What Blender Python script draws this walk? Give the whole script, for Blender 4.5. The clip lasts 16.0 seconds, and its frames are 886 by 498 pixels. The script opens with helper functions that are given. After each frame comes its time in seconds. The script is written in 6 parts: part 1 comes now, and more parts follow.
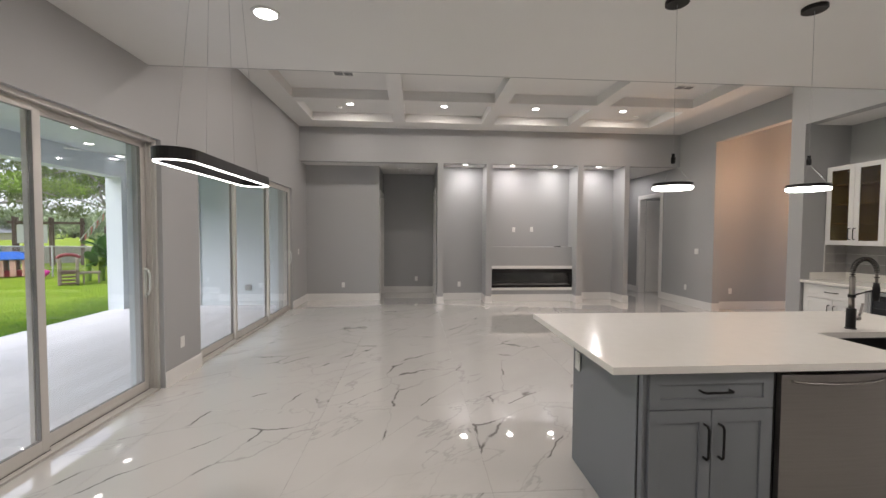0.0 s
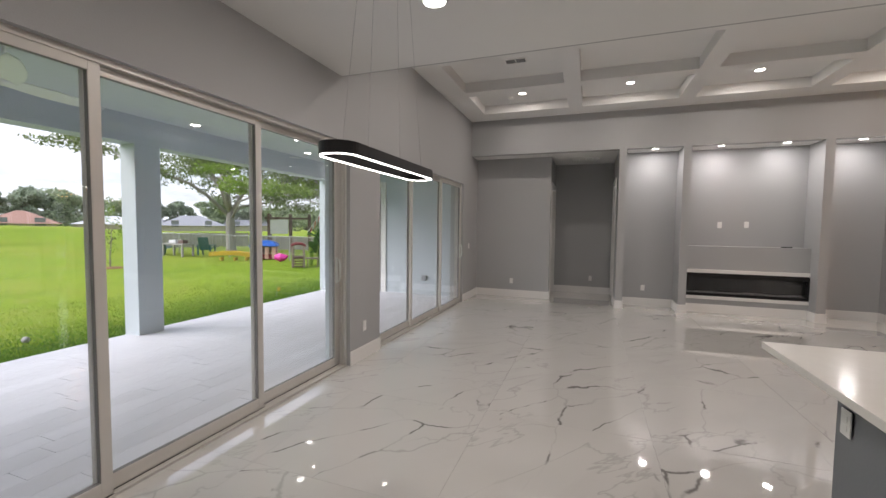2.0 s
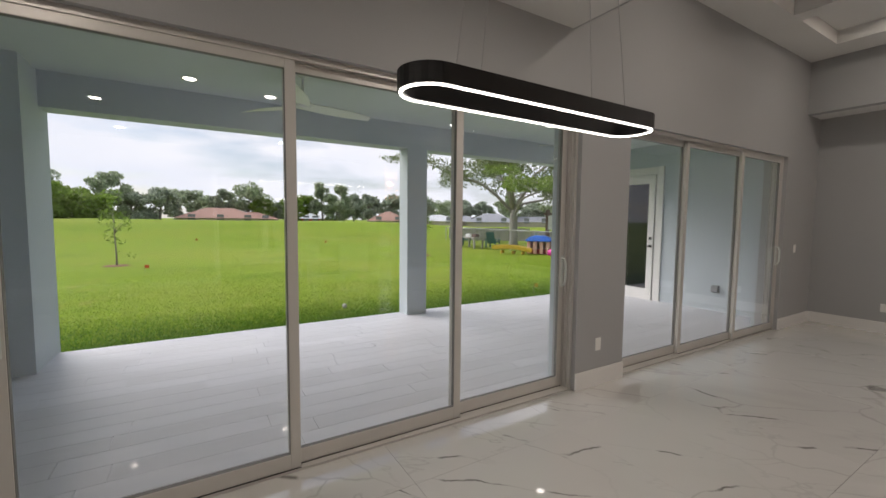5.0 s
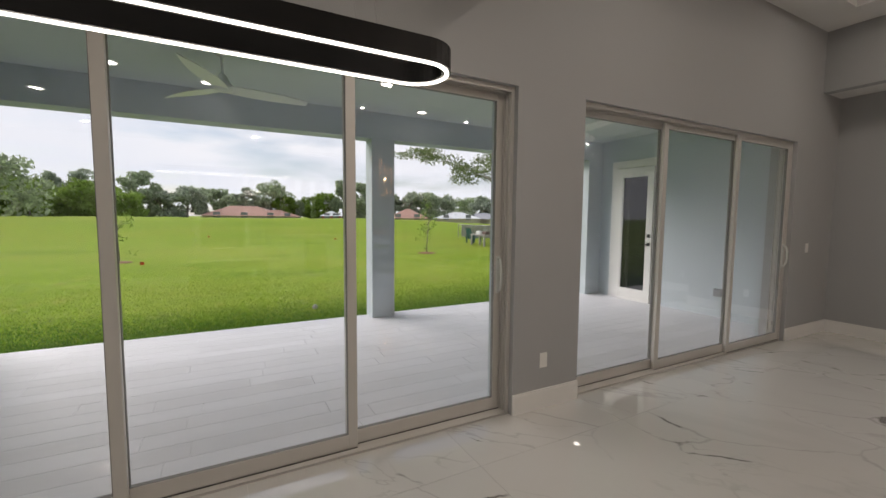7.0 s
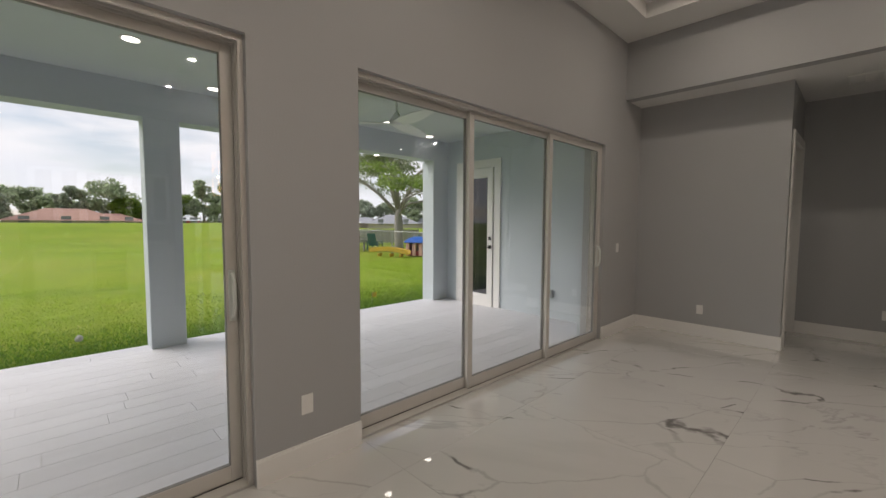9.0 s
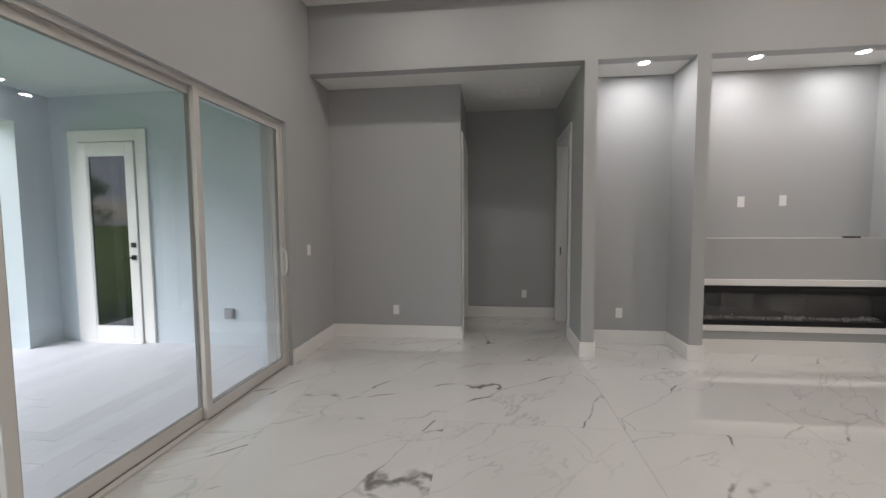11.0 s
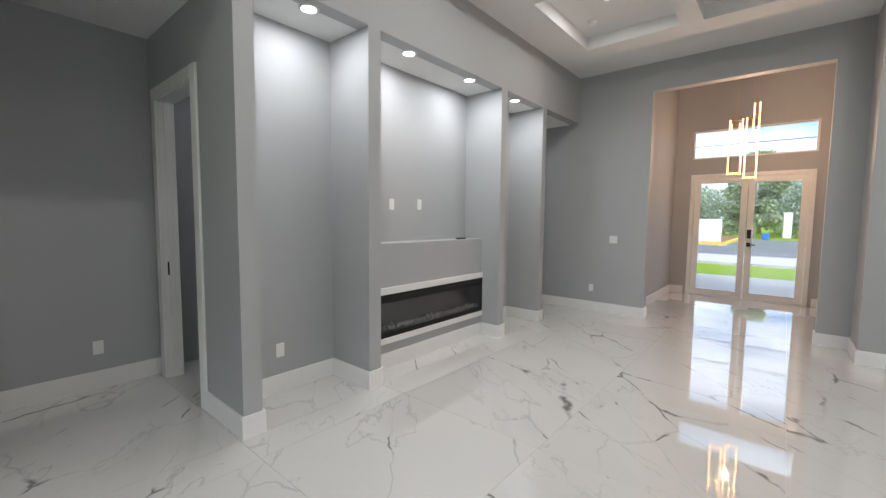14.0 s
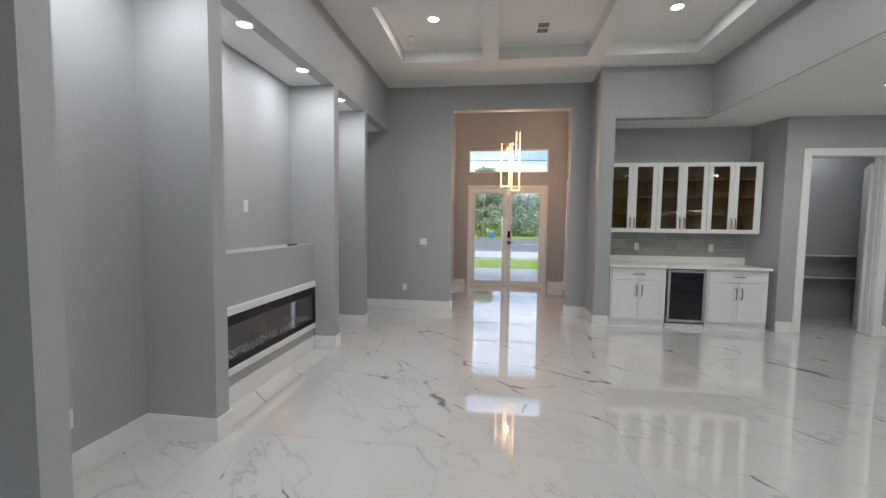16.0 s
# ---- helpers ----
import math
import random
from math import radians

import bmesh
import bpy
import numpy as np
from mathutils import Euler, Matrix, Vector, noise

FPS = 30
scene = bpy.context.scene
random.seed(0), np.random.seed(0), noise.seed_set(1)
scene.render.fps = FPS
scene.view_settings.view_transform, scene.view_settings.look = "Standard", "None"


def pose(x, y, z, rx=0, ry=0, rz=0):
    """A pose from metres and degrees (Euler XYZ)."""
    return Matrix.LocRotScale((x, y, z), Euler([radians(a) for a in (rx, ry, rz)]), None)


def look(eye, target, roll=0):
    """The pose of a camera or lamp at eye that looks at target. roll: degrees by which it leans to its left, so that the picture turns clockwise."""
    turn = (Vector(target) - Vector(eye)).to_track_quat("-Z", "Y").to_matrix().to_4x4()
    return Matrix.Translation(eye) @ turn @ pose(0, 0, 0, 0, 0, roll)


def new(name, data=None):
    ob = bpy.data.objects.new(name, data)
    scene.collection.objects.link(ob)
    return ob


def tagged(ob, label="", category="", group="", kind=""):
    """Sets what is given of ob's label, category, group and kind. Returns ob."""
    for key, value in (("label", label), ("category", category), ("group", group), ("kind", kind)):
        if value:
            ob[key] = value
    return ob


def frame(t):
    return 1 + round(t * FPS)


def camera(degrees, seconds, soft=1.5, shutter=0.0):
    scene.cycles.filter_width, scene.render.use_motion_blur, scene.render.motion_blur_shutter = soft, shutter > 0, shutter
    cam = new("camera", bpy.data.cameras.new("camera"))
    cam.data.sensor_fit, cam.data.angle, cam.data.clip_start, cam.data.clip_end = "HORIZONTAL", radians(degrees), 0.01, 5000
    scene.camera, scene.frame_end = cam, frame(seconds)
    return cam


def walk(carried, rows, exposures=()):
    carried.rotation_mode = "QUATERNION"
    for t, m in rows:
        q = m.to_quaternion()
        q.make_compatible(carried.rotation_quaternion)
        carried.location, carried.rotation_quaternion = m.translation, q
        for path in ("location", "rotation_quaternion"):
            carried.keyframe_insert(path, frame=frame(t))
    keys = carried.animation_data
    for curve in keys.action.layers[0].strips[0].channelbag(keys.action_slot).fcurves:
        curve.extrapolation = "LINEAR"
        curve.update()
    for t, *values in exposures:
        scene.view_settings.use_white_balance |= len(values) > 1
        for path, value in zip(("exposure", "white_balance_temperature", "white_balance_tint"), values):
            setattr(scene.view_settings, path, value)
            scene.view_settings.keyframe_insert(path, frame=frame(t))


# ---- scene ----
import itertools
cam = camera(95.2, 16.0)
PATH = [
    (0, (-0.163, 0.219, 1.524), (-0.023, 2.213, 1.449), 0.3),
    (0.5, (-0.163, 0.35, 1.531), (-0.153, 2.348, 1.443), 0.4),
    (1, (-0.165, 0.42, 1.508), (-0.34, 2.41, 1.417), 0.5),
    (1.5, (-0.159, 0.482, 1.518), (-0.574, 2.436, 1.421), 0.6),
    (2, (-0.174, 0.551, 1.528), (-0.851, 2.43, 1.42), 0.7),
    (2.5, (-0.163, 0.617, 1.504), (-1.105, 2.378, 1.394), 0.3),
    (3, (-0.175, 0.741, 1.492), (-1.352, 2.353, 1.371), 0.6),
    (3.5, (-0.181, 0.893, 1.495), (-1.555, 2.341, 1.368), 0.5),
    (4, (-0.19, 1.056, 1.501), (-1.717, 2.341, 1.371), 0.3),
    (4.2, (-0.205, 1.137, 1.488), (-1.779, 2.364, 1.357), 0.4),
    (6.3, (-0.24, 2.138, 1.497), (-2.021, 3.035, 1.343), 0.4),
    (6.5, (-0.246, 2.228, 1.498), (-2.025, 3.128, 1.343), 0.4),
    (7, (-0.248, 2.472, 1.473), (-2.01, 3.405, 1.319), 0.5),
    (7.5, (-0.254, 2.748, 1.448), (-1.98, 3.751, 1.315), 0.3),
    (8, (-0.285, 3.02, 1.445), (-1.95, 4.122, 1.316), 0.3),
    (8.5, (-0.313, 3.295, 1.438), (-1.9, 4.504, 1.309), 0.2),
    (9, (-0.367, 3.562, 1.448), (-1.804, 4.948, 1.319), 0.3),
    (9.5, (-0.398, 3.837, 1.437), (-1.603, 5.428, 1.311), 0.4),
    (10, (-0.466, 4.131, 1.42), (-1.368, 5.912, 1.303), 0.5),
    (10.2, (-0.488, 4.241, 1.399), (-1.26, 6.083, 1.292), 0.2),
    (12.3, (-0.804, 5.393, 1.478), (-0.136, 7.272, 1.327), 0.3),
    (12.5, (-0.814, 5.519, 1.459), (-0.012, 7.346, 1.321), 0.2),
    (13, (-0.812, 5.79, 1.459), (0.254, 7.476, 1.319), 0.3),
    (13.5, (-0.819, 6.076, 1.48), (0.491, 7.58, 1.333), 0.4),
    (14, (-0.806, 6.314, 1.491), (0.717, 7.602, 1.338), 0.6),
    (14.5, (-0.789, 6.506, 1.509), (0.909, 7.553, 1.36), 0.6),
    (15, (-0.83, 6.74, 1.525), (1.005, 7.522, 1.378), 0.8),
    (15.5, (-0.919, 6.953, 1.517), (1.009, 7.465, 1.378), 0.8),
    (16, (-1.055, 7.142, 1.51), (0.924, 7.4, 1.379), 0.8),
]
walk(cam, [(t, look(eye, target, roll)) for t, eye, target, roll in PATH],
     [(0, 0.89, 6330, 14), (1.2, 0.80, 6300, 15), (2.5, 0.53, 6400, 15), (4.2, 0.27, 6560, 14), (6.5, 0.12, 6680, 13), (9.2, 0.19, 6850, 13), (10.2, 0.45, 6350, 12), (12.3, 1.02, 6030, 10), (14.3, 1.02, 5760, 8), (16, 0.77, 5700, 8)])

# ---- plan, in metres ----
XW, YS = -2.59, -3.4                      # west wall face, south wall face
XE = 5.79                                 # entry wall face
ZL, ZH, ZR = 3.05, 3.77, 3.93             # low ceiling, high ceiling, coffer recess
YD = 4.17                                 # where the kitchen ceiling drops


# ---- world and sun ----
world = bpy.data.worlds.new("sky")
scene.world = world
world.use_nodes = True
wn, wl = world.node_tree.nodes, world.node_tree.links
wn.clear()
sky = wn.new("ShaderNodeTexSky")
sky.sky_type, sky.sun_disc = "NISHITA", False
sky.sun_elevation, sky.sun_rotation = radians(36), radians(-130)
wc = wn.new("ShaderNodeTexCoord")
wm = wn.new("ShaderNodeMapping")
wm.inputs["Scale"].default_value = (1.2, 1.2, 5.0)
cl = wn.new("ShaderNodeTexNoise")
cl.inputs["Scale"].default_value, cl.inputs["Detail"].default_value, cl.inputs["Roughness"].default_value = 1.7, 8, 0.55
cr = wn.new("ShaderNodeValToRGB")
cr.color_ramp.elements[0].position, cr.color_ramp.elements[1].position = 0.36, 0.52
skym = wn.new("ShaderNodeVectorMath")
skym.operation = "SCALE"
skym.inputs["Scale"].default_value = 0.10
cloudc = wn.new("ShaderNodeMix")
cloudc.data_type = "RGBA"
cloudc.inputs[6].default_value, cloudc.inputs[7].default_value = (0.72, 0.80, 0.92, 1), (1.04, 1.05, 1.06, 1)
cl2 = wn.new("ShaderNodeTexNoise")
cl2.inputs["Scale"].default_value, cl2.inputs["Detail"].default_value = 3.2, 6
wx = wn.new("ShaderNodeMix")
wx.data_type = "RGBA"
bg, wo = wn.new("ShaderNodeBackground"), wn.new("ShaderNodeOutputWorld")
wl.new(wc.outputs["Generated"], wm.inputs["Vector"])
wl.new(wm.outputs[0], cl.inputs["Vector"])
wl.new(wm.outputs[0], cl2.inputs["Vector"])
wl.new(cl2.outputs["Fac"], cloudc.inputs[0])
wl.new(cl.outputs["Fac"], cr.inputs["Fac"])
wl.new(sky.outputs["Color"], skym.inputs[0])
wl.new(cr.outputs["Color"], wx.inputs[0])
wl.new(skym.outputs[0], wx.inputs[6])
wl.new(cloudc.outputs[2], wx.inputs[7])
wl.new(wx.outputs[2], bg.inputs["Color"])
bg.inputs["Strength"].default_value = 1.0
wl.new(bg.outputs[0], wo.inputs[0])

sun = new("sun", bpy.data.lights.new("sun", "SUN"))
sun.data.energy, sun.data.angle, sun.data.color = 3.2, radians(50), (1.0, 0.96, 0.9)
sun.matrix_world = look((0, 0, 0), (0.62, 0.52, -0.60))


def lamp(name, kind, place, energy, color, size=0.1, spot=120, blend=0.8, size_y=None, aim=None):
    data = bpy.data.lights.new(name, kind)
    data.energy, data.color = energy, color
    if kind == "SPOT":
        data.spot_size, data.spot_blend, data.shadow_soft_size = radians(spot), blend, size
    elif kind == "AREA":
        data.shape, data.size, data.size_y = "RECTANGLE", size, size_y or size
    else:
        data.shadow_soft_size = size
    ob = new(name, data)
    ob.matrix_world = look(place, aim or (place[0], place[1] + 0.0001, place[2] - 1))
    return ob


WARM, NEUTRAL = (1.0, 0.90, 0.78), (1.0, 0.93, 0.86)
COFFER_W, NICHE_W, KITCHEN_W = 7.4, 4.8, 9.6


# ---- materials ----
def shader(name, color=(0.5, 0.5, 0.5), rough=0.5, metal=0.0, coat=0.0, spec=0.5, emit=None, strength=0.0):
    m = bpy.data.materials.new(name)
    m.use_nodes = True
    b = m.node_tree.nodes["Principled BSDF"]
    b.inputs["Base Color"].default_value = (*color, 1)
    b.inputs["Roughness"].default_value, b.inputs["Metallic"].default_value = rough, metal
    b.inputs["Coat Weight"].default_value, b.inputs["Specular IOR Level"].default_value = coat, spec
    if emit:
        b.inputs["Emission Color"].default_value = (*emit, 1)
        b.inputs["Emission Strength"].default_value = strength
    return m


def vary(m, a, b, scale=3.0, detail=4.0, bump=0.0, bump_scale=80.0, rough=None, stretch=(1, 1, 1), each=0.0, distance=0.01):
    """Colour between a and b by noise in world size, fine relief, uneven gloss and a change from piece to piece."""
    t, l = m.node_tree.nodes, m.node_tree.links
    s = t["Principled BSDF"]
    g = t.new("ShaderNodeNewGeometry")
    mp = t.new("ShaderNodeMapping")
    mp.inputs["Scale"].default_value = stretch
    l.new(g.outputs["Position"], mp.inputs["Vector"])
    n = t.new("ShaderNodeTexNoise")
    n.inputs["Scale"].default_value, n.inputs["Detail"].default_value = scale, detail
    l.new(mp.outputs[0], n.inputs["Vector"])
    mix = t.new("ShaderNodeMix")
    mix.data_type = "RGBA"
    mix.inputs[6].default_value, mix.inputs[7].default_value = (*a, 1), (*b, 1)
    l.new(n.outputs["Fac"], mix.inputs[0])
    out = mix.outputs[2]
    if each:
        oi = t.new("ShaderNodeObjectInfo")
        mr = t.new("ShaderNodeMapRange")
        mr.inputs["To Min"].default_value, mr.inputs["To Max"].default_value = 1 - each, 1 + each
        l.new(oi.outputs["Random"], mr.inputs["Value"])
        sc = t.new("ShaderNodeVectorMath")
        sc.operation = "SCALE"
        l.new(out, sc.inputs[0])
        l.new(mr.outputs[0], sc.inputs["Scale"])
        out = sc.outputs[0]
    l.new(out, s.inputs["Base Color"])
    if rough:
        mr = t.new("ShaderNodeMapRange")
        mr.inputs["To Min"].default_value, mr.inputs["To Max"].default_value = rough
        l.new(n.outputs["Fac"], mr.inputs["Value"])
        l.new(mr.outputs[0], s.inputs["Roughness"])
    if bump:
        n2 = t.new("ShaderNodeTexNoise")
        n2.inputs["Scale"].default_value, n2.inputs["Detail"].default_value = bump_scale, 3
        l.new(mp.outputs[0], n2.inputs["Vector"])
        bp = t.new("ShaderNodeBump")
        bp.inputs["Strength"].default_value, bp.inputs["Distance"].default_value = bump, distance
        l.new(n2.outputs["Fac"], bp.inputs["Height"])
        l.new(bp.outputs[0], s.inputs["Normal"])
    return m


def marble():
    m = shader("marble_porcelain", (0.78, 0.77, 0.75), 0.035, coat=1.0, spec=0.6)
    m.node_tree.nodes["Principled BSDF"].inputs["Coat Roughness"].default_value = 0.02
    t, l = m.node_tree.nodes, m.node_tree.links
    s = t["Principled BSDF"]
    g = t.new("ShaderNodeNewGeometry")
    oi = t.new("ShaderNodeObjectInfo")
    off = t.new("ShaderNodeVectorMath")
    off.operation = "SCALE"
    off.inputs[0].default_value = (17.0, 9.0, 5.0)
    l.new(oi.outputs["Random"], off.inputs["Scale"])
    add = t.new("ShaderNodeVectorMath")
    l.new(g.outputs["Position"], add.inputs[0])
    l.new(off.outputs[0], add.inputs[1])
    mp = t.new("ShaderNodeMapping")
    mp.inputs["Rotation"].default_value = (0, 0, radians(-47))
    l.new(add.outputs[0], mp.inputs["Vector"])
    st = t.new("ShaderNodeMapping")
    st.inputs["Scale"].default_value = (0.55, 1.35, 1)
    l.new(mp.outputs[0], st.inputs["Vector"])

    def veins(scale, width, distort, seed, soft):
        n = t.new("ShaderNodeTexNoise")
        n.noise_dimensions = "4D"
        n.inputs["W"].default_value = seed
        n.inputs["Scale"].default_value, n.inputs["Detail"].default_value = scale, 5
        n.inputs["Roughness"].default_value, n.inputs["Distortion"].default_value = 0.55, distort
        l.new(st.outputs[0], n.inputs["Vector"])
        sub = t.new("ShaderNodeMath")
        sub.operation = "SUBTRACT"
        sub.inputs[1].default_value = 0.5
        l.new(n.outputs["Fac"], sub.inputs[0])
        ab = t.new("ShaderNodeMath")
        ab.operation = "ABSOLUTE"
        l.new(sub.outputs[0], ab.inputs[0])
        mr = t.new("ShaderNodeMapRange")
        mr.interpolation_type = "SMOOTHSTEP"
        mr.inputs["From Min"].default_value, mr.inputs["From Max"].default_value = width * soft, width
        mr.inputs["To Min"].default_value, mr.inputs["To Max"].default_value = 1, 0
        l.new(ab.outputs[0], mr.inputs["Value"])
        return mr.outputs[0]

    def mask(scale, seed, lo, hi):
        n = t.new("ShaderNodeTexNoise")
        n.noise_dimensions = "4D"
        n.inputs["W"].default_value = seed
        n.inputs["Scale"].default_value, n.inputs["Detail"].default_value = scale, 3
        l.new(mp.outputs[0], n.inputs["Vector"])
        mr = t.new("ShaderNodeMapRange")
        mr.inputs["From Min"].default_value, mr.inputs["From Max"].default_value = lo, hi
        l.new(n.outputs["Fac"], mr.inputs["Value"])
        return mr.outputs[0]

    def times(a, b):
        k = t.new("ShaderNodeMath")
        k.operation = "MULTIPLY"
        k.use_clamp = True
        l.new(a, k.inputs[0])
        if isinstance(b, float):
            k.inputs[1].default_value = b
        else:
            l.new(b, k.inputs[1])
        return k.outputs[0]

    def cracks(scale, width, seed, wobble):
        """Thin broken lines along the edges of long cells."""
        wn_ = t.new("ShaderNodeTexNoise")
        wn_.inputs["Scale"].default_value, wn_.inputs["Detail"].default_value = 2.6, 5
        l.new(mp.outputs[0], wn_.inputs["Vector"])
        wsub = t.new("ShaderNodeVectorMath")
        wsub.operation = "MULTIPLY_ADD"
        wsub.inputs[1].default_value = (wobble,) * 3
        l.new(wn_.outputs["Color"], wsub.inputs[0])
        l.new(st.outputs[0], wsub.inputs[2])
        v = t.new("ShaderNodeTexVoronoi")
        v.voronoi_dimensions, v.feature = "4D", "DISTANCE_TO_EDGE"
        v.inputs["Scale"].default_value, v.inputs["W"].default_value = scale, seed
        l.new(wsub.outputs[0], v.inputs["Vector"])
        mr = t.new("ShaderNodeMapRange")
        mr.interpolation_type = "SMOOTHSTEP"
        mr.inputs["From Min"].default_value, mr.inputs["From Max"].default_value = 0.0, width
        mr.inputs["To Min"].default_value, mr.inputs["To Max"].default_value = 1, 0
        l.new(v.outputs["Distance"], mr.inputs["Value"])
        return mr.outputs[0]

    strong = times(cracks(1.1, 0.013, 2.0, 0.22), mask(2.3, 7.0, 0.555, 0.60))
    fine = times(times(cracks(1.1, 0.010, 2.0, 0.22), mask(1.1, 3.0, 0.42, 0.6)), 0.4)
    thin = times(times(veins(1.35, 0.010, 0.5, 3.0, 0.0), mask(1.3, 9.0, 0.45, 0.6)), 0.55)
    cloud = times(times(veins(0.9, 0.10, 0.8, 5.0, 0.0), mask(1.1, 4.0, 0.42, 0.65)), 0.16)
    col = None
    for fac, c in ((fine, (0.26, 0.25, 0.24)), (cloud, (0.42, 0.41, 0.40)), (thin, (0.38, 0.37, 0.36)), (strong, (0.18, 0.172, 0.165))):
        mx = t.new("ShaderNodeMix")
        mx.data_type = "RGBA"
        l.new(fac, mx.inputs[0])
        if col is None:
            mx.inputs[6].default_value = (0.605, 0.597, 0.58, 1)
        else:
            l.new(col, mx.inputs[6])
        mx.inputs[7].default_value = (*c, 1)
        col = mx.outputs[2]
    l.new(col, s.inputs["Base Color"])
    n = t.new("ShaderNodeTexNoise")
    n.inputs["Scale"].default_value, n.inputs["Detail"].default_value = 1.3, 2
    l.new(g.outputs["Position"], n.inputs["Vector"])
    bp = t.new("ShaderNodeBump")
    bp.inputs["Strength"].default_value, bp.inputs["Distance"].default_value = 0.06, 0.01
    l.new(n.outputs["Fac"], bp.inputs["Height"])
    l.new(bp.outputs[0], s.inputs["Normal"])
    return m


def glass(name, tint=(0.93, 0.97, 0.96), gloss=1.0, rough=0.0):
    m = bpy.data.materials.new(name)
    m.use_nodes = True
    t, l = m.node_tree.nodes, m.node_tree.links
    t.clear()
    out, mix, tr, gl, lw, pw, ad = (t.new("ShaderNode" + k) for k in ("OutputMaterial", "MixShader", "BsdfTransparent", "BsdfGlossy", "LayerWeight", "Math", "Math"))
    lw.inputs["Blend"].default_value = 0.5
    pw.operation, pw.inputs[1].default_value = "POWER", 4.0
    ad.operation, ad.inputs[1].default_value, ad.inputs[2].default_value = "MULTIPLY_ADD", 0.8, 0.04
    l.new(lw.outputs["Facing"], pw.inputs[0])
    l.new(pw.outputs[0], ad.inputs[0])
    tr.inputs[0].default_value = (*tint, 1)
    gl.inputs["Roughness"].default_value = rough
    gl.inputs["Color"].default_value = (gloss, gloss, gloss, 1)
    l.new(ad.outputs[0], mix.inputs[0])
    l.new(tr.outputs[0], mix.inputs[1])
    l.new(gl.outputs[0], mix.inputs[2])
    l.new(mix.outputs[0], out.inputs[0])
    return m


def lawn():
    """Mown grass with fine clumps, dry patches and long streaks."""
    m = vary(shader("lawn", rough=0.95, spec=0.1), (0.085, 0.170, 0.012), (0.33, 0.44, 0.042), 5.0, 10, 0.8, 30, distance=0.05)
    t, l = m.node_tree.nodes, m.node_tree.links
    s = t["Principled BSDF"]
    src = s.inputs["Base Color"].links[0].from_socket
    g = t.new("ShaderNodeNewGeometry")
    for scale, stretch, lo, hi, c, amount in ((0.11, (1, 1, 1), 0.45, 0.62, (0.25, 0.31, 0.04, 1), 0.75), (0.5, (1, 0.25, 1), 0.52, 0.66, (0.10, 0.19, 0.016, 1), 0.35), (1.7, (1, 1, 1), 0.56, 0.70, (0.34, 0.31, 0.08, 1), 0.5)):
        mp = t.new("ShaderNodeMapping")
        mp.inputs["Scale"].default_value = stretch
        l.new(g.outputs["Position"], mp.inputs["Vector"])
        n = t.new("ShaderNodeTexNoise")
        n.inputs["Scale"].default_value, n.inputs["Detail"].default_value, n.inputs["Roughness"].default_value = scale, 7, 0.62
        l.new(mp.outputs[0], n.inputs["Vector"])
        mr = t.new("ShaderNodeMapRange")
        mr.inputs["From Min"].default_value, mr.inputs["From Max"].default_value, mr.inputs["To Max"].default_value = lo, hi, amount
        l.new(n.outputs["Fac"], mr.inputs["Value"])
        mx = t.new("ShaderNodeMix")
        mx.data_type = "RGBA"
        l.new(mr.outputs[0], mx.inputs[0])
        l.new(src, mx.inputs[6])
        mx.inputs[7].default_value = c
        src = mx.outputs[2]
    l.new(src, s.inputs["Base Color"])
    return m


def leafy(name, a, b):
    m = vary(shader(name, a, 0.6, spec=0.3), a, b, 1.1, 3)
    t, l = m.node_tree.nodes, m.node_tree.links
    g = t.new("ShaderNodeNewGeometry")
    hs = t.new("ShaderNodeHueSaturation")
    mr = t.new("ShaderNodeMapRange")
    mr.inputs["To Min"].default_value, mr.inputs["To Max"].default_value = 0.75, 1.6
    l.new(g.outputs["Random Per Island"], mr.inputs["Value"])
    l.new(mr.outputs[0], hs.inputs["Value"])
    s = t["Principled BSDF"]
    src = s.inputs["Base Color"].links[0].from_socket
    l.new(src, hs.inputs["Color"])
    l.new(hs.outputs[0], s.inputs["Base Color"])
    tr = t.new("ShaderNodeBsdfTranslucent")
    l.new(hs.outputs[0], tr.inputs["Color"])
    mix = t.new("ShaderNodeMixShader")
    mix.inputs[0].default_value = 0.42
    out = next(n for n in t if n.type == "OUTPUT_MATERIAL")
    l.new(s.outputs[0], mix.inputs[1])
    l.new(tr.outputs[0], mix.inputs[2])
    l.new(mix.outputs[0], out.inputs["Surface"])
    return m


M = {}
M["wall"] = vary(shader("grey_wall_paint", rough=0.55, spec=0.3), (0.375, 0.382, 0.390), (0.405, 0.412, 0.420), 0.7, 3, 0.25, 95, (0.5, 0.62), distance=0.003)
M["ceiling"] = vary(shader("white_ceiling_paint", rough=0.8, spec=0.2), (0.70, 0.70, 0.69), (0.76, 0.76, 0.75), 0.8, 3, 0.3, 70, distance=0.003)
M["wall_white"] = vary(shader("pale_shelf_paint", rough=0.6), (0.50, 0.51, 0.52), (0.56, 0.57, 0.58), 2, 3)
M["trim"] = vary(shader("white_trim_paint", rough=0.3), (0.74, 0.735, 0.72), (0.80, 0.795, 0.78), 2.0, 3, 0.04, 30)
M["marble"] = marble()
M["grout"] = vary(shader("pale_grout", rough=0.85), (0.60, 0.59, 0.575), (0.65, 0.64, 0.625), 6, 3)
M["frame"] = vary(shader("beige_anodised_aluminium", rough=0.38, metal=0.2), (0.57, 0.555, 0.53), (0.63, 0.615, 0.59), 4, 3, 0.03, 200)
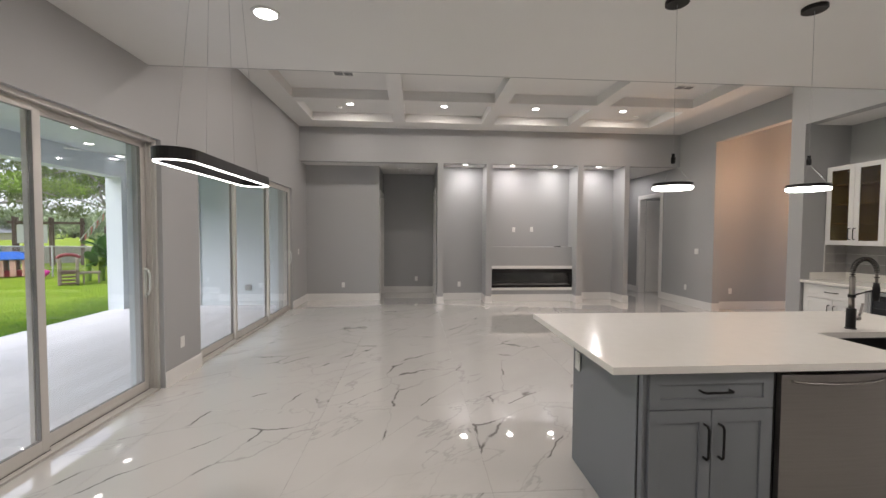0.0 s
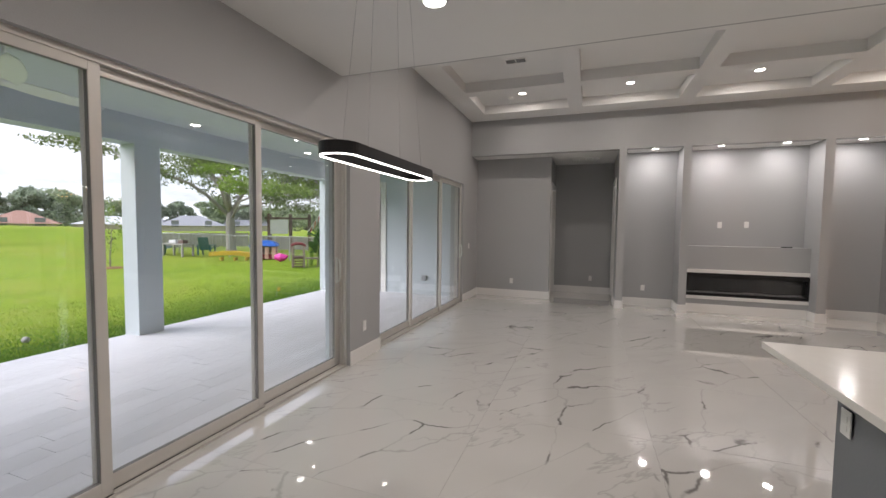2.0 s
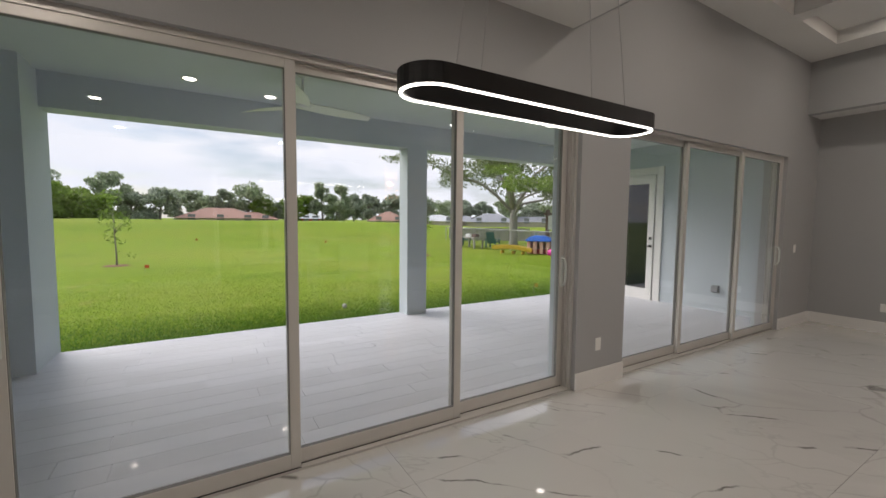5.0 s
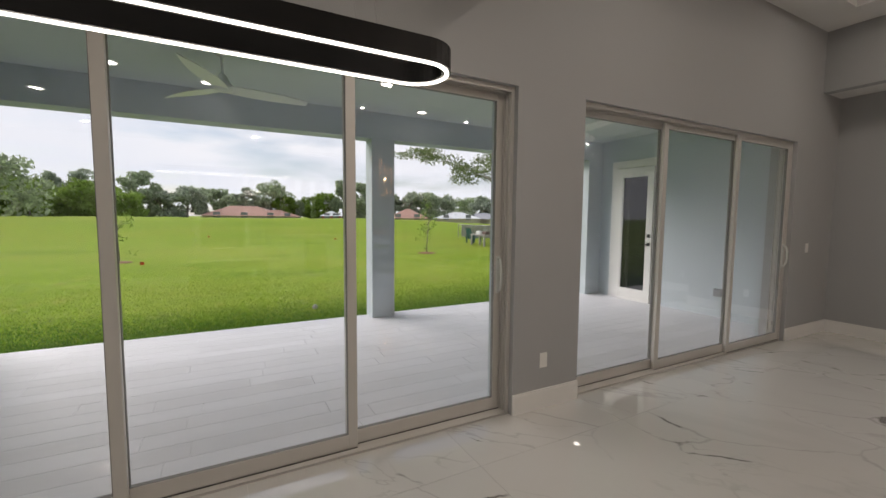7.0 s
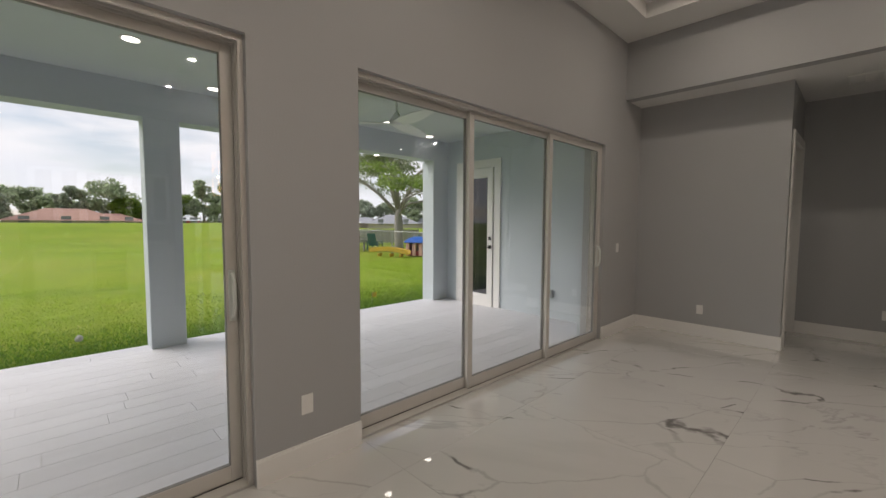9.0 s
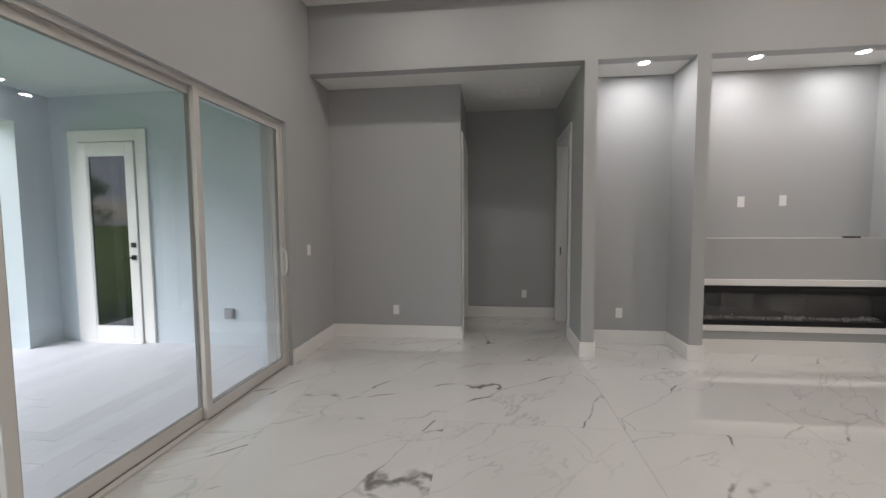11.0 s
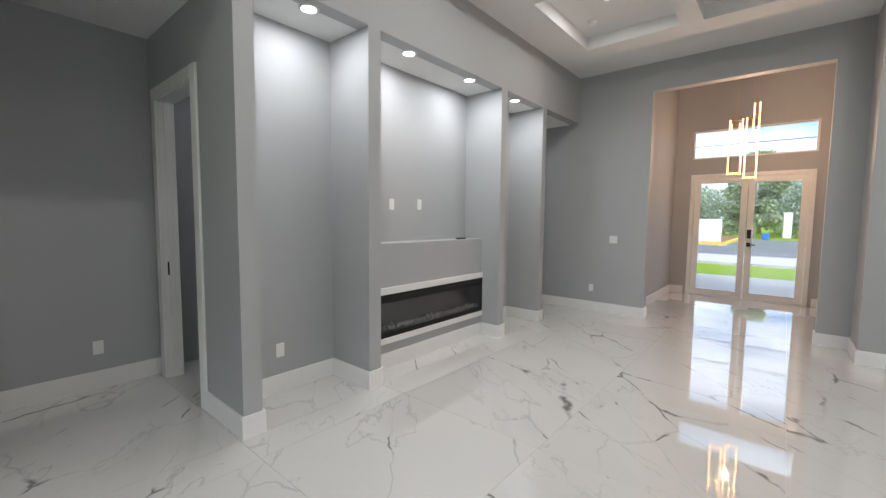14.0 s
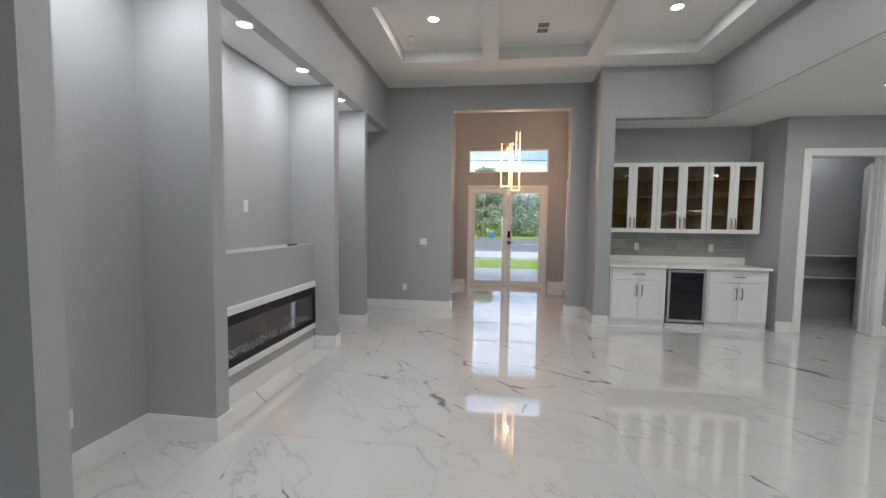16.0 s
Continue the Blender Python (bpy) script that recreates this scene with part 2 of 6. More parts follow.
M["gasket"] = shader("black_gasket", (0.02, 0.02, 0.022), 0.6)
M["seal"] = shader("dark_grey_seal", (0.20, 0.195, 0.19), 0.6)
M["glass"] = glass("window_glass", (0.965, 0.965, 0.975))
M["cab_glass"] = glass("cabinet_glass", (0.62, 0.55, 0.38), 1.0)
M["plank"] = vary(shader("whitewashed_plank_tile", rough=0.45), (0.55, 0.56, 0.60), (0.71, 0.72, 0.76), 2.4, 6, 0.12, 24, (0.35, 0.6), (9, 1, 1), 0.06)
M["plank_joint"] = vary(shader("grey_joint", rough=0.9), (0.30, 0.30, 0.30), (0.36, 0.36, 0.36), 8)
M["stucco"] = vary(shader("pale_blue_stucco", rough=0.85, spec=0.2), (0.50, 0.56, 0.60), (0.56, 0.62, 0.66), 1.2, 4, 0.6, 42, distance=0.006)
M["patio_ceiling"] = vary(shader("pale_patio_ceiling", rough=0.8, spec=0.2), (0.52, 0.58, 0.58), (0.57, 0.63, 0.63), 1.0, 3, 0.3, 60, distance=0.003)
M["black"] = vary(shader("black_metal", rough=0.42, metal=0.6), (0.012, 0.012, 0.013), (0.025, 0.025, 0.026), 9, 3)
M["quartz"] = vary(shader("white_quartz", rough=0.14), (0.77, 0.75, 0.71), (0.83, 0.81, 0.77), 14, 5)
M["cab_grey"] = vary(shader("blue_grey_cabinet_paint", rough=0.42), (0.185, 0.200, 0.220), (0.205, 0.220, 0.240), 2, 3, 0.05, 60)
M["cab_white"] = vary(shader("white_cabinet_paint", rough=0.35), (0.74, 0.74, 0.73), (0.79, 0.79, 0.78), 2, 3, 0.03, 60)
M["cab_inside"] = vary(shader("cabinet_interior_maple", rough=0.6), (0.42, 0.33, 0.20), (0.52, 0.42, 0.27), 5, 4, stretch=(1, 1, 6))
M["steel"] = vary(shader("brushed_steel", rough=0.32, metal=0.95), (0.27, 0.25, 0.24), (0.34, 0.32, 0.305), 3, 5, 0.03, 90, (0.26, 0.42), (1, 1, 30))
M["dark_glass"] = shader("dark_cooler_glass", (0.012, 0.014, 0.018), 0.05, coat=0.4)
M["fire_glass"] = shader("fireplace_glass", (0.035, 0.037, 0.038), 0.12)
M["crystal"] = shader("clear_crystal_bed", (0.34, 0.34, 0.34), 0.15)
M["backsplash"] = vary(shader("glazed_grey_tile", rough=0.15), (0.28, 0.27, 0.27), (0.38, 0.37, 0.36), 5, 4, 0.05, 20, (0.1, 0.3), (1, 1, 2), 0.14)
M["plastic"] = shader("white_plastic", (0.78, 0.78, 0.76), 0.35)
M["grey_plastic"] = shader("grey_plastic_box", (0.30, 0.31, 0.32), 0.5)
M["led"] = shader("led_diffuser", (0.9, 0.9, 0.9), 0.5, emit=(1.0, 0.95, 0.86), strength=6.0)
M["led_ring"] = shader("led_strip_diffuser", (0.9, 0.9, 0.9), 0.5, emit=(1.0, 0.95, 0.86), strength=5.0)
M["led_gold"] = shader("warm_led_strip", (0.9, 0.8, 0.6), 0.5, emit=(1.0, 0.42, 0.13), strength=3.6)
M["brass"] = shader("brushed_brass", (0.65, 0.42, 0.16), 0.3, 1.0)
M["fan"] = vary(shader("white_fan_blade", rough=0.4), (0.66, 0.70, 0.68), (0.72, 0.75, 0.73), 3)
M["grass_ground"] = lawn()
M["grass_blade"] = leafy("grass_blades", (0.15, 0.26, 0.018), (0.26, 0.38, 0.040))
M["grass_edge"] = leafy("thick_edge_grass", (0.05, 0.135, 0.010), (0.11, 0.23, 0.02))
M["leaf_oak"] = leafy("oak_leaves", (0.105, 0.145, 0.055), (0.19, 0.235, 0.10))
# Leaves of far trees, with distance haze put into their paler colour.
M["leaf_far_haze"] = leafy("distant_hazy_leaves", (0.25, 0.31, 0.20), (0.34, 0.40, 0.25))
M["leaf_hedge"] = leafy("hedge_leaves", (0.12, 0.20, 0.035), (0.22, 0.31, 0.06))
# Darker far trees, also paled and greyed in colour for haze.
M["leaf_dark_haze"] = leafy("dark_hazy_leaves", (0.26, 0.31, 0.23), (0.34, 0.39, 0.30))
M["bark_pale"] = vary(shader("pale_grey_bark", rough=0.9), (0.20, 0.185, 0.165), (0.38, 0.36, 0.33), 5, 6, 0.6, 30, stretch=(1, 1, 0.3))
M["banana"] = leafy("banana_leaf", (0.03, 0.09, 0.02), (0.07, 0.15, 0.03))
M["bark"] = vary(shader("grey_bark", rough=0.9), (0.16, 0.14, 0.12), (0.34, 0.31, 0.28), 6, 6, 0.6, 30, stretch=(1, 1, 0.3))
M["fence_wood"] = vary(shader("weathered_grey_fence", rough=0.9), (0.26, 0.25, 0.24), (0.40, 0.39, 0.37), 2, 5, 0.2, 20, stretch=(4, 4, 0.6), each=0.12)
M["galv"] = shader("galvanised_steel", (0.45, 0.46, 0.47), 0.45, 0.8)
M["roof_salmon"] = vary(shader("salmon_roof_tiles", rough=0.85), (0.36, 0.20, 0.16), (0.48, 0.29, 0.23), 1.5, 5, 0.3, 6)
M["roof_white"] = vary(shader("white_metal_roof", rough=0.5), (0.62, 0.64, 0.66), (0.72, 0.73, 0.74), 1.0, 3)
M["roof_grey"] = vary(shader("grey_shingle_roof", rough=0.9), (0.27, 0.28, 0.31), (0.36, 0.37, 0.40), 1.5, 5)
M["house_wall"] = vary(shader("cream_stucco", rough=0.9), (0.45, 0.40, 0.33), (0.52, 0.47, 0.40), 1.0, 3)
M["barn"] = vary(shader("red_barn_boards", rough=0.8), (0.34, 0.03, 0.03), (0.44, 0.05, 0.05), 1.5)
M["window_far"] = shader("far_window_glass", (0.20, 0.21, 0.22), 0.3)
M["asphalt"] = vary(shader("grey_asphalt", rough=0.9), (0.10, 0.105, 0.12), (0.15, 0.155, 0.17), 0.8, 8, 0.3, 60)
M["concrete"] = vary(shader("pale_concrete", rough=0.9), (0.36, 0.355, 0.35), (0.46, 0.455, 0.45), 1.0, 6, 0.2, 50)
M["mulch"] = vary(shader("red_mulch", rough=0.95), (0.16, 0.07, 0.04), (0.26, 0.13, 0.08), 3, 6, 0.8, 20)
M["yellow_paint"] = shader("yellow_kerb_paint", (0.65, 0.42, 0.05), 0.7)
M["white_paint"] = shader("white_road_paint", (0.7, 0.7, 0.7), 0.7)
M["white_wall"] = vary(shader("white_masonry", rough=0.8), (0.6, 0.6, 0.6), (0.7, 0.7, 0.7), 1.0)
for key, c in dict(toy_blue=(0.02, 0.13, 0.55), toy_pink=(0.75, 0.04, 0.35), toy_peach=(0.70, 0.42, 0.34), toy_yellow=(0.68, 0.45, 0.06), toy_red=(0.22, 0.03, 0.04),
                   toy_tan=(0.30, 0.24, 0.20), toy_green=(0.03, 0.12, 0.13), toy_brown=(0.13, 0.08, 0.065), flag=(0.75, 0.10, 0.03), rope_blue=(0.05, 0.15, 0.45),
                   gold=(0.7, 0.5, 0.02)).items():
    M[key] = vary(shader(key.replace("toy", "plastic"), c, 0.5), c, tuple(v * 0.8 for v in c), 3)
M["pink_cloth"] = vary(shader("faded_pink_canopy", rough=0.8), (0.60, 0.20, 0.20), (0.72, 0.33, 0.31), 4)


# ---- building helpers ----
def bm_new():
    return bmesh.new()


def box(bm, x0, x1, y0, y1, z0, z1):
    v = [bm.verts.new((x, y, z)) for x in (x0, x1) for y in (y0, y1) for z in (z0, z1)]
    for f in ((0, 1, 3, 2), (4, 6, 7, 5), (0, 4, 5, 1), (2, 3, 7, 6), (0, 2, 6, 4), (1, 5, 7, 3)):
        bm.faces.new([v[i] for i in f])


def prism(bm, poly, z0, z1):
    """A closed upright prism over a plan outline."""
    lo = [bm.verts.new((x, y, z0)) for x, y in poly]
    hi = [bm.verts.new((x, y, z1)) for x, y in poly]
    n = len(poly)
    bm.faces.new(lo[::-1])
    bm.faces.new(hi)
    for i in range(n):
        bm.faces.new((lo[i], lo[(i + 1) % n], hi[(i + 1) % n], hi[i]))


def tube(bm, path, radius, sides=8, radii=None, caps=True):
    """A round tube along a line of points."""
    pts = [Vector(p) for p in path]
    rings = []
    for i, p in enumerate(pts):
        d = (pts[min(i + 1, len(pts) - 1)] - pts[max(i - 1, 0)]).normalized()
        u = d.orthogonal().normalized() if i == 0 else (u - d * u.dot(d)).normalized()
        w = d.cross(u)
        r = radii[i] if radii else radius
        rings.append([bm.verts.new(p + r * (math.cos(a) * u + math.sin(a) * w)) for a in (2 * math.pi * k / sides for k in range(sides))])
    for a, b in zip(rings, rings[1:]):
        for k in range(sides):
            bm.faces.new((a[k], a[(k + 1) % sides], b[(k + 1) % sides], b[k]))
    if caps:
        bm.faces.new(rings[0][::-1])
        bm.faces.new(rings[-1])


def lathe(bm, profile, centre=(0, 0, 0), sides=20):
    """A turned body from (radius, height) pairs."""
    rings = []
    for r, z in profile:
        rings.append([bm.verts.new((centre[0] + r * math.cos(2 * math.pi * k / sides), centre[1] + r * math.sin(2 * math.pi * k / sides), centre[2] + z)) for k in range(sides)])
    for a, b in zip(rings, rings[1:]):
        for k in range(sides):
            bm.faces.new((a[k], a[(k + 1) % sides], b[(k + 1) % sides], b[k]))
    bm.faces.new(rings[0][::-1])
    bm.faces.new(rings[-1])


def mesh_of(name, bm, material, bevel=0.0, smooth=False):
    bmesh.ops.recalc_face_normals(bm, faces=bm.faces)
    if bevel:
        bmesh.ops.bevel(bm, geom=list(bm.edges), offset=bevel, segments=1, affect="EDGES", clamp_overlap=True)
    me = bpy.data.meshes.new(name)
    bm.to_mesh(me)
    bm.free()
    if smooth:
        me.shade_smooth()
    me.materials.append(material)
    return me


def thing(name, place, label, category, group=""):
    ob = new(name)
    ob.location = place
    ob.empty_display_size = 0.1
    return tagged(ob, label, category, group)


def part(name, bm, material, parent, label="", bevel=0.0, smooth=False, at=(0, 0, 0)):
    ob = new(name, mesh_of(name, bm, material, bevel, smooth))
    ob.parent = parent
    ob.location = at
    return tagged(ob, label) if label else ob


def structure(name, bm, material, label, category="", bevel=0.0):
    return tagged(new(name, mesh_of(name, bm, material, bevel)), label, category, kind="structure")


def single(name, bm, material, label, category, group="", bevel=0.0, smooth=False, at=(0, 0, 0)):
    ob = new(name, mesh_of(name, bm, material, bevel, smooth))
    ob.location = at
    return tagged(ob, label, category, group)


def boxes(*rows):
    bm = bm_new()
    for r in rows:
        box(bm, *r)
    return bm


# ---- walls ----
S1, S2, ZD = (0.70, 4.305), (4.965, 8.45), 2.405
TW = -2.86
structure("wall_west", boxes((TW, XW, YS, S1[0], 0, 4.1), (TW, XW, S1[0], S1[1], ZD, 4.1), (TW, XW, S1[1], S2[0], 0, 4.1),
          (TW, XW, *S2, ZD, 4.1), (TW, XW, S2[1], 11.2, 0, 4.1)), M["wall"], "grey painted interior wall with two wide sliding door openings", "wall")
structure("wall_outside", boxes((TW - 0.05, TW, -0.08, S1[0], -0.1, 3.0), (TW - 0.05, TW, *S1, ZD, 3.0), (TW - 0.05, TW, S1[1], S2[0], -0.1, 3.0),
          (TW - 0.05, TW, *S2, ZD, 3.0), (TW - 0.05, TW, S2[1], 9.1, -0.1, 3.0)), M["stucco"], "pale blue stucco outer face of the house wall", "wall")
structure("wall_south", boxes((TW, 9.5, YS - 0.15, YS, 0, 4.1)), M["wall"], "plain grey painted wall behind the kitchen", "wall")
structure("wall_north", boxes((XW, -0.97, 9.53, 9.68, 0, ZL), (-1.12, -0.97, 9.68, 9.75, 0, ZL), (-1.12, -0.97, 9.75, 10.7, 2.44, ZL), (-1.12, -0.97, 10.7, 10.75, 0, ZL),
          (XW, 0.34, 10.75, 10.9, 0, ZL)), M["wall"], "grey painted wall with a recessed side hall", "wall")
def walls(name, rows, material, label):
    for r in rows:
        structure(name, boxes(r), material, label, "wall")


walls("wall_niche", ((0.33, 0.46, 9.0, 9.70, 0, ZL), (0.33, 0.46, 9.70, 10.58, 2.5, ZL), (0.33, 0.46, 10.58, 10.9, 0, ZL),
          (1.40, 1.53, 9.0, 9.53, 0, ZL), (3.44, 3.57, 9.0, 9.53, 0, ZL), (4.52, 4.63, 9.0, 12.2, 0, ZL),
          (0.46, 4.52, 9.53, 9.66, 0, ZL), (XW, XE, 9.0, 9.14, ZL, 4.1)), M["wall"], "grey painted feature wall with tall lit niches between thin pilasters")
walls("wall_hall_east", ((4.63, 4.72, 12.1, 12.2, 0, ZL), (5.6, XE + 0.15, 12.1, 12.2, 0, ZL), (4.72, 5.6, 12.1, 12.2, 2.5, ZL),
          (XE, XE + 0.15, 7.9, 9.66, 0, 4.1), (XE, XE + 0.15, 9.66, 10.56, 2.5, ZL), (XE, XE + 0.15, 10.56, 12.1, 0, ZL)), M["wall"],
          "grey painted wall with a cased doorway at the end of the hall")
EL, ER, ZE = 7.9, 5.97, 3.37
XF = 8.68
FR, DY0, DY1 = 5.56, 5.96, 7.82           # foyer side wall, front door opening
structure("wall_entry", boxes((XE, XE + 0.15, ER, EL, ZE, 4.1), (XE, XE + 0.15, 5.67, ER, 0, 4.1),
          (5.18, 6.5, 5.46, 5.67, 0, 4.1), (5.18, 5.34, YD, 5.46, ZL, 4.1)), M["wall"], "grey painted wall round the tall entry opening", "wall")
walls("wall_foyer", ((XE + 0.15, XF, 8.12, 8.27, 0, 4.3), (XE + 0.15, 7.5, 5.40, FR, 0, 4.3), (7.5, 8.4, 5.40, FR, 2.45, 4.3), (8.4, XF, 5.40, FR, 0, 4.3),
          (XF, XF + 0.2, DY1, 8.3, 0, 4.3), (XF, XF + 0.2, 5.40, DY0, 0, 4.3), (XF, XF + 0.2, DY0, DY1, 2.40, 2.70), (XF, XF + 0.2, DY0, DY1, 3.25, 4.3)),
          M["wall"], "grey painted foyer walls round the front doors and transom")
bm = bm_new()
prism(bm, [(5.27, 2.83), (5.27, 3.13), (5.86, 3.26), (6.0, 3.26), (6.0, 3.16), (5.42, 2.83)], 0, ZL)
box(bm, 5.86, 6.0, 3.26, 5.46, 0, ZL)
box(bm, 5.27, 5.42, 1.88, 2.83, 2.54, ZL)
box(bm, 5.27, 5.42, YS, 1.88, 0, ZL)
box(bm, 5.42, 6.6, 2.83, 2.88, 0, ZL)
box(bm, 6.5, 6.6, 0.95, 2.83, 0, ZL)
box(bm, 5.42, 6.6, 0.85, 0.95, 0, ZL)
structure("wall_east", bm, M["wall"], "grey painted kitchen wall with a cabinet alcove and a pantry doorway", "wall")
structure("wall_rooms", boxes((XE + 0.15, 7.5, 9.2, 9.3, 0, ZL), (XE + 0.15, 7.5, 11.9, 12.0, 0, ZL), (7.5, 7.6, 9.2, 12.0, 0, ZL),
          (0.47, 2.6, 10.9, 11.05, 0, ZL), (2.6, 2.7, 9.66, 11.05, 0, ZL), (4.0, 6.4, 14.0, 14.1, 0, ZL), (4.0, 4.1, 12.2, 14.0, 0, ZL), (6.3, 6.4, 12.2, 14.0, 0, ZL),
          (-2.4, -2.3, 9.68, 10.9, 0, ZL)), M["wall"], "grey painted walls of the rooms beyond the doorways", "wall")

# ---- ceilings ----
bm = boxes((TW, 6.6, YS - 0.15, YD - 0.02, ZL, ZL + 0.12), (5.34, 6.6, YD - 0.02, 5.46, ZL, ZL + 0.1), (TW, 7.6, 9.14, 14.1, ZL, ZL + 0.12))
structure("ceiling_low", bm, M["ceiling"], "flat white painted low ceiling over kitchen and halls", "ceiling")
structure("ceiling_drop", boxes((XW, 5.18, YD - 0.02, YD, ZL, 4.1)), M["wall"], "grey painted drop between low and high ceiling", "wall")
CX = [(-2.19, -0.60), (-0.36, 1.20), (1.44, 3.00), (3.24, 4.75)]
CY = [(4.60, 5.76), (5.98, 7.16), (7.38, 8.50)]
bm = bm_new()
box(bm, XW, XE + 0.15, YD, 9.0, ZR, ZR + 0.1)
edges_y = [YD, CY[0][0], CY[0][1], CY[1][0], CY[1][1], CY[2][0], CY[2][1], 9.0]
for a, b in zip(edges_y[::2], edges_y[1::2]):
    box(bm, XW, XE, a, b, ZH, ZR)
for a, b in CY:
    xs = [XW, *(v for pair in CX for v in pair), XE]
    for c, d in zip(xs[::2], xs[1::2]):
        box(bm, c, d, a, b, ZH, ZR)
structure("ceiling", bm, M["ceiling"], "white coffered ceiling with twelve recessed panels", "ceiling")
structure("ceiling_foyer", boxes((XE + 0.15, XF, FR, 8.12, 4.15, 4.25)), M["ceiling"], "white painted foyer ceiling", "ceiling")

# ---- skirting boards ----
def skirt(name, rows, label="tall white painted baseboard"):
    for x0, x1, y0, y1 in rows:
        bm = boxes((x0, x1, y0, y1, 0.0, 0.14))
        t = 0.004
        box(bm, x0 + (t if x1 - x0 < 0.03 and x0 > 0 else 0), x1 - (t if x1 - x0 < 0.03 and x0 <= 0 else 0), y0, y1, 0.14, 0.154)
        structure(name, bm, M["trim"], label, "baseboard")


B = 0.016
skirt("baseboard", [(XW, XW + B, YS, S1[0]), (XW, XW + B, S1[1], S2[0]), (XW, XW + B, S2[1], 9.53), (XW + B, -0.97 + B, 9.53 - B, 9.53), (-0.97, -0.97 + B, 9.53, 9.75 - 0.09),
                    (-0.97 + B, 0.34, 10.75 - B, 10.75), (0.33 - B, 0.33, 9.0, 9.72 - 0.09), (0.33 - B, 0.46 + B, 9.0 - B, 9.0), (0.46, 0.46 + B, 9.0, 9.53 - B), (0.46, 1.40, 9.53 - B, 9.53),
                    (1.40 - B, 1.40, 9.0, 9.53 - B), (1.40 - B, 1.53 + B, 9.0 - B, 9.0), (3.44 - B, 3.57 + B, 9.0 - B, 9.0), (3.44 - B, 3.44, 9.0, 9.26), (1.53, 1.53 + B, 9.0, 9.26),
                    (3.57, 3.57 + B, 9.0, 9.53 - B), (3.57, 4.52, 9.53 - B, 9.53), (4.52 - B, 4.52, 9.0, 9.53 - B), (4.52 - B, 4.63 + B, 9.0 - B, 9.0), (4.63, 4.63 + B, 9.0, 12.1),
                    (XE - B, XE, EL, 9.66 - 0.09), (XE - B, XE, 10.65, 12.1), (XE - B, XE + 0.15, EL - B, EL), (XE + 0.15, XF - B, 8.12 - B, 8.12), (XF - B, XF, DY1 + 0.05, 8.12 - B),
                    (XF - B, XF, FR + B, DY0 - 0.05), (XE + 0.15, 7.42, FR, FR + B), (8.48, XF - B, FR, FR + B), (XE - B, XE + 0.15, ER, ER + B), (XE - B, XE, 5.67 + B, ER),
                    (5.18, XE, 5.67, 5.67 + B), (5.18 - B, 5.18, 5.46, 5.67 + B), (5.27 - B, 5.27, 2.92, 3.13), (5.27 - B, 5.27, YS, 1.785)])
skirt("baseboard", [(1.53 + B, 3.44 - B, 9.26 - B, 9.26)])


# ---- door casings ----
def casing(name, axis, face, a, b, top, depth=0.15, out=-1, width=0.09, label="white painted door casing and jamb"):
    """Casing round a doorway in a wall whose face lies at the given place on x or y."""
    t = 0.018
    f0, f1 = sorted((face, face + out * t))
    bm = bm_new()
    rows = [(f0, f1, a - width, a + 0.012, 0, top + width), (f0, f1, b - 0.012, b + width, 0, top + width), (f0, f1, a + 0.012, b - 0.012, top - 0.012, top + width)]
    d0, d1 = sorted((face, face - out * depth))
    rows += [(d0, d1, a, a + 0.02, 0, top), (d0, d1, b - 0.02, b, 0, top), (d0, d1, a + 0.02, b - 0.02, top - 0.02, top)]
    mid = (d0 + d1) / 2
    rows += [(mid - 0.02, mid + 0.02, a + 0.02, a + 0.032, 0, top - 0.02), (mid - 0.02, mid + 0.02, b - 0.032, b - 0.02, 0, top - 0.02)]
    for r in rows:
        box(bm, *(r if axis == "x" else (r[2], r[3], r[0], r[1], r[4], r[5])))
    return structure(name, bm, M["trim"], label, "door casing", bevel=0.002)


casing("door_casing", "x", 0.33, 9.70, 10.58, 2.5, 0.13)
casing("door_casing", "x", -0.97, 9.75, 10.7, 2.44, out=1)
casing("door_casing", "x", XE, 9.66, 10.56, 2.46)
casing("door_casing", "y", 12.1, 4.74, 5.58, 2.46, 0.1)
casing("door_casing", "x", 5.27, 1.88, 2.82, 2.52)
casing("door_casing", "y", FR, 7.5, 8.4, 2.4, out=1)

# ---- floors ----
structure("floor_base", boxes((TW, 9.5, YS, 12.2, -0.12, -0.012), (TW, 9.5, 12.2, 14.1, -0.12, -0.012)), M["grout"], "pale grout bed under the floor tiles", "floor")
floor = tagged(new("floor"), "polished white marble-look porcelain tile floor with dark grey veins", "floor", kind="structure")


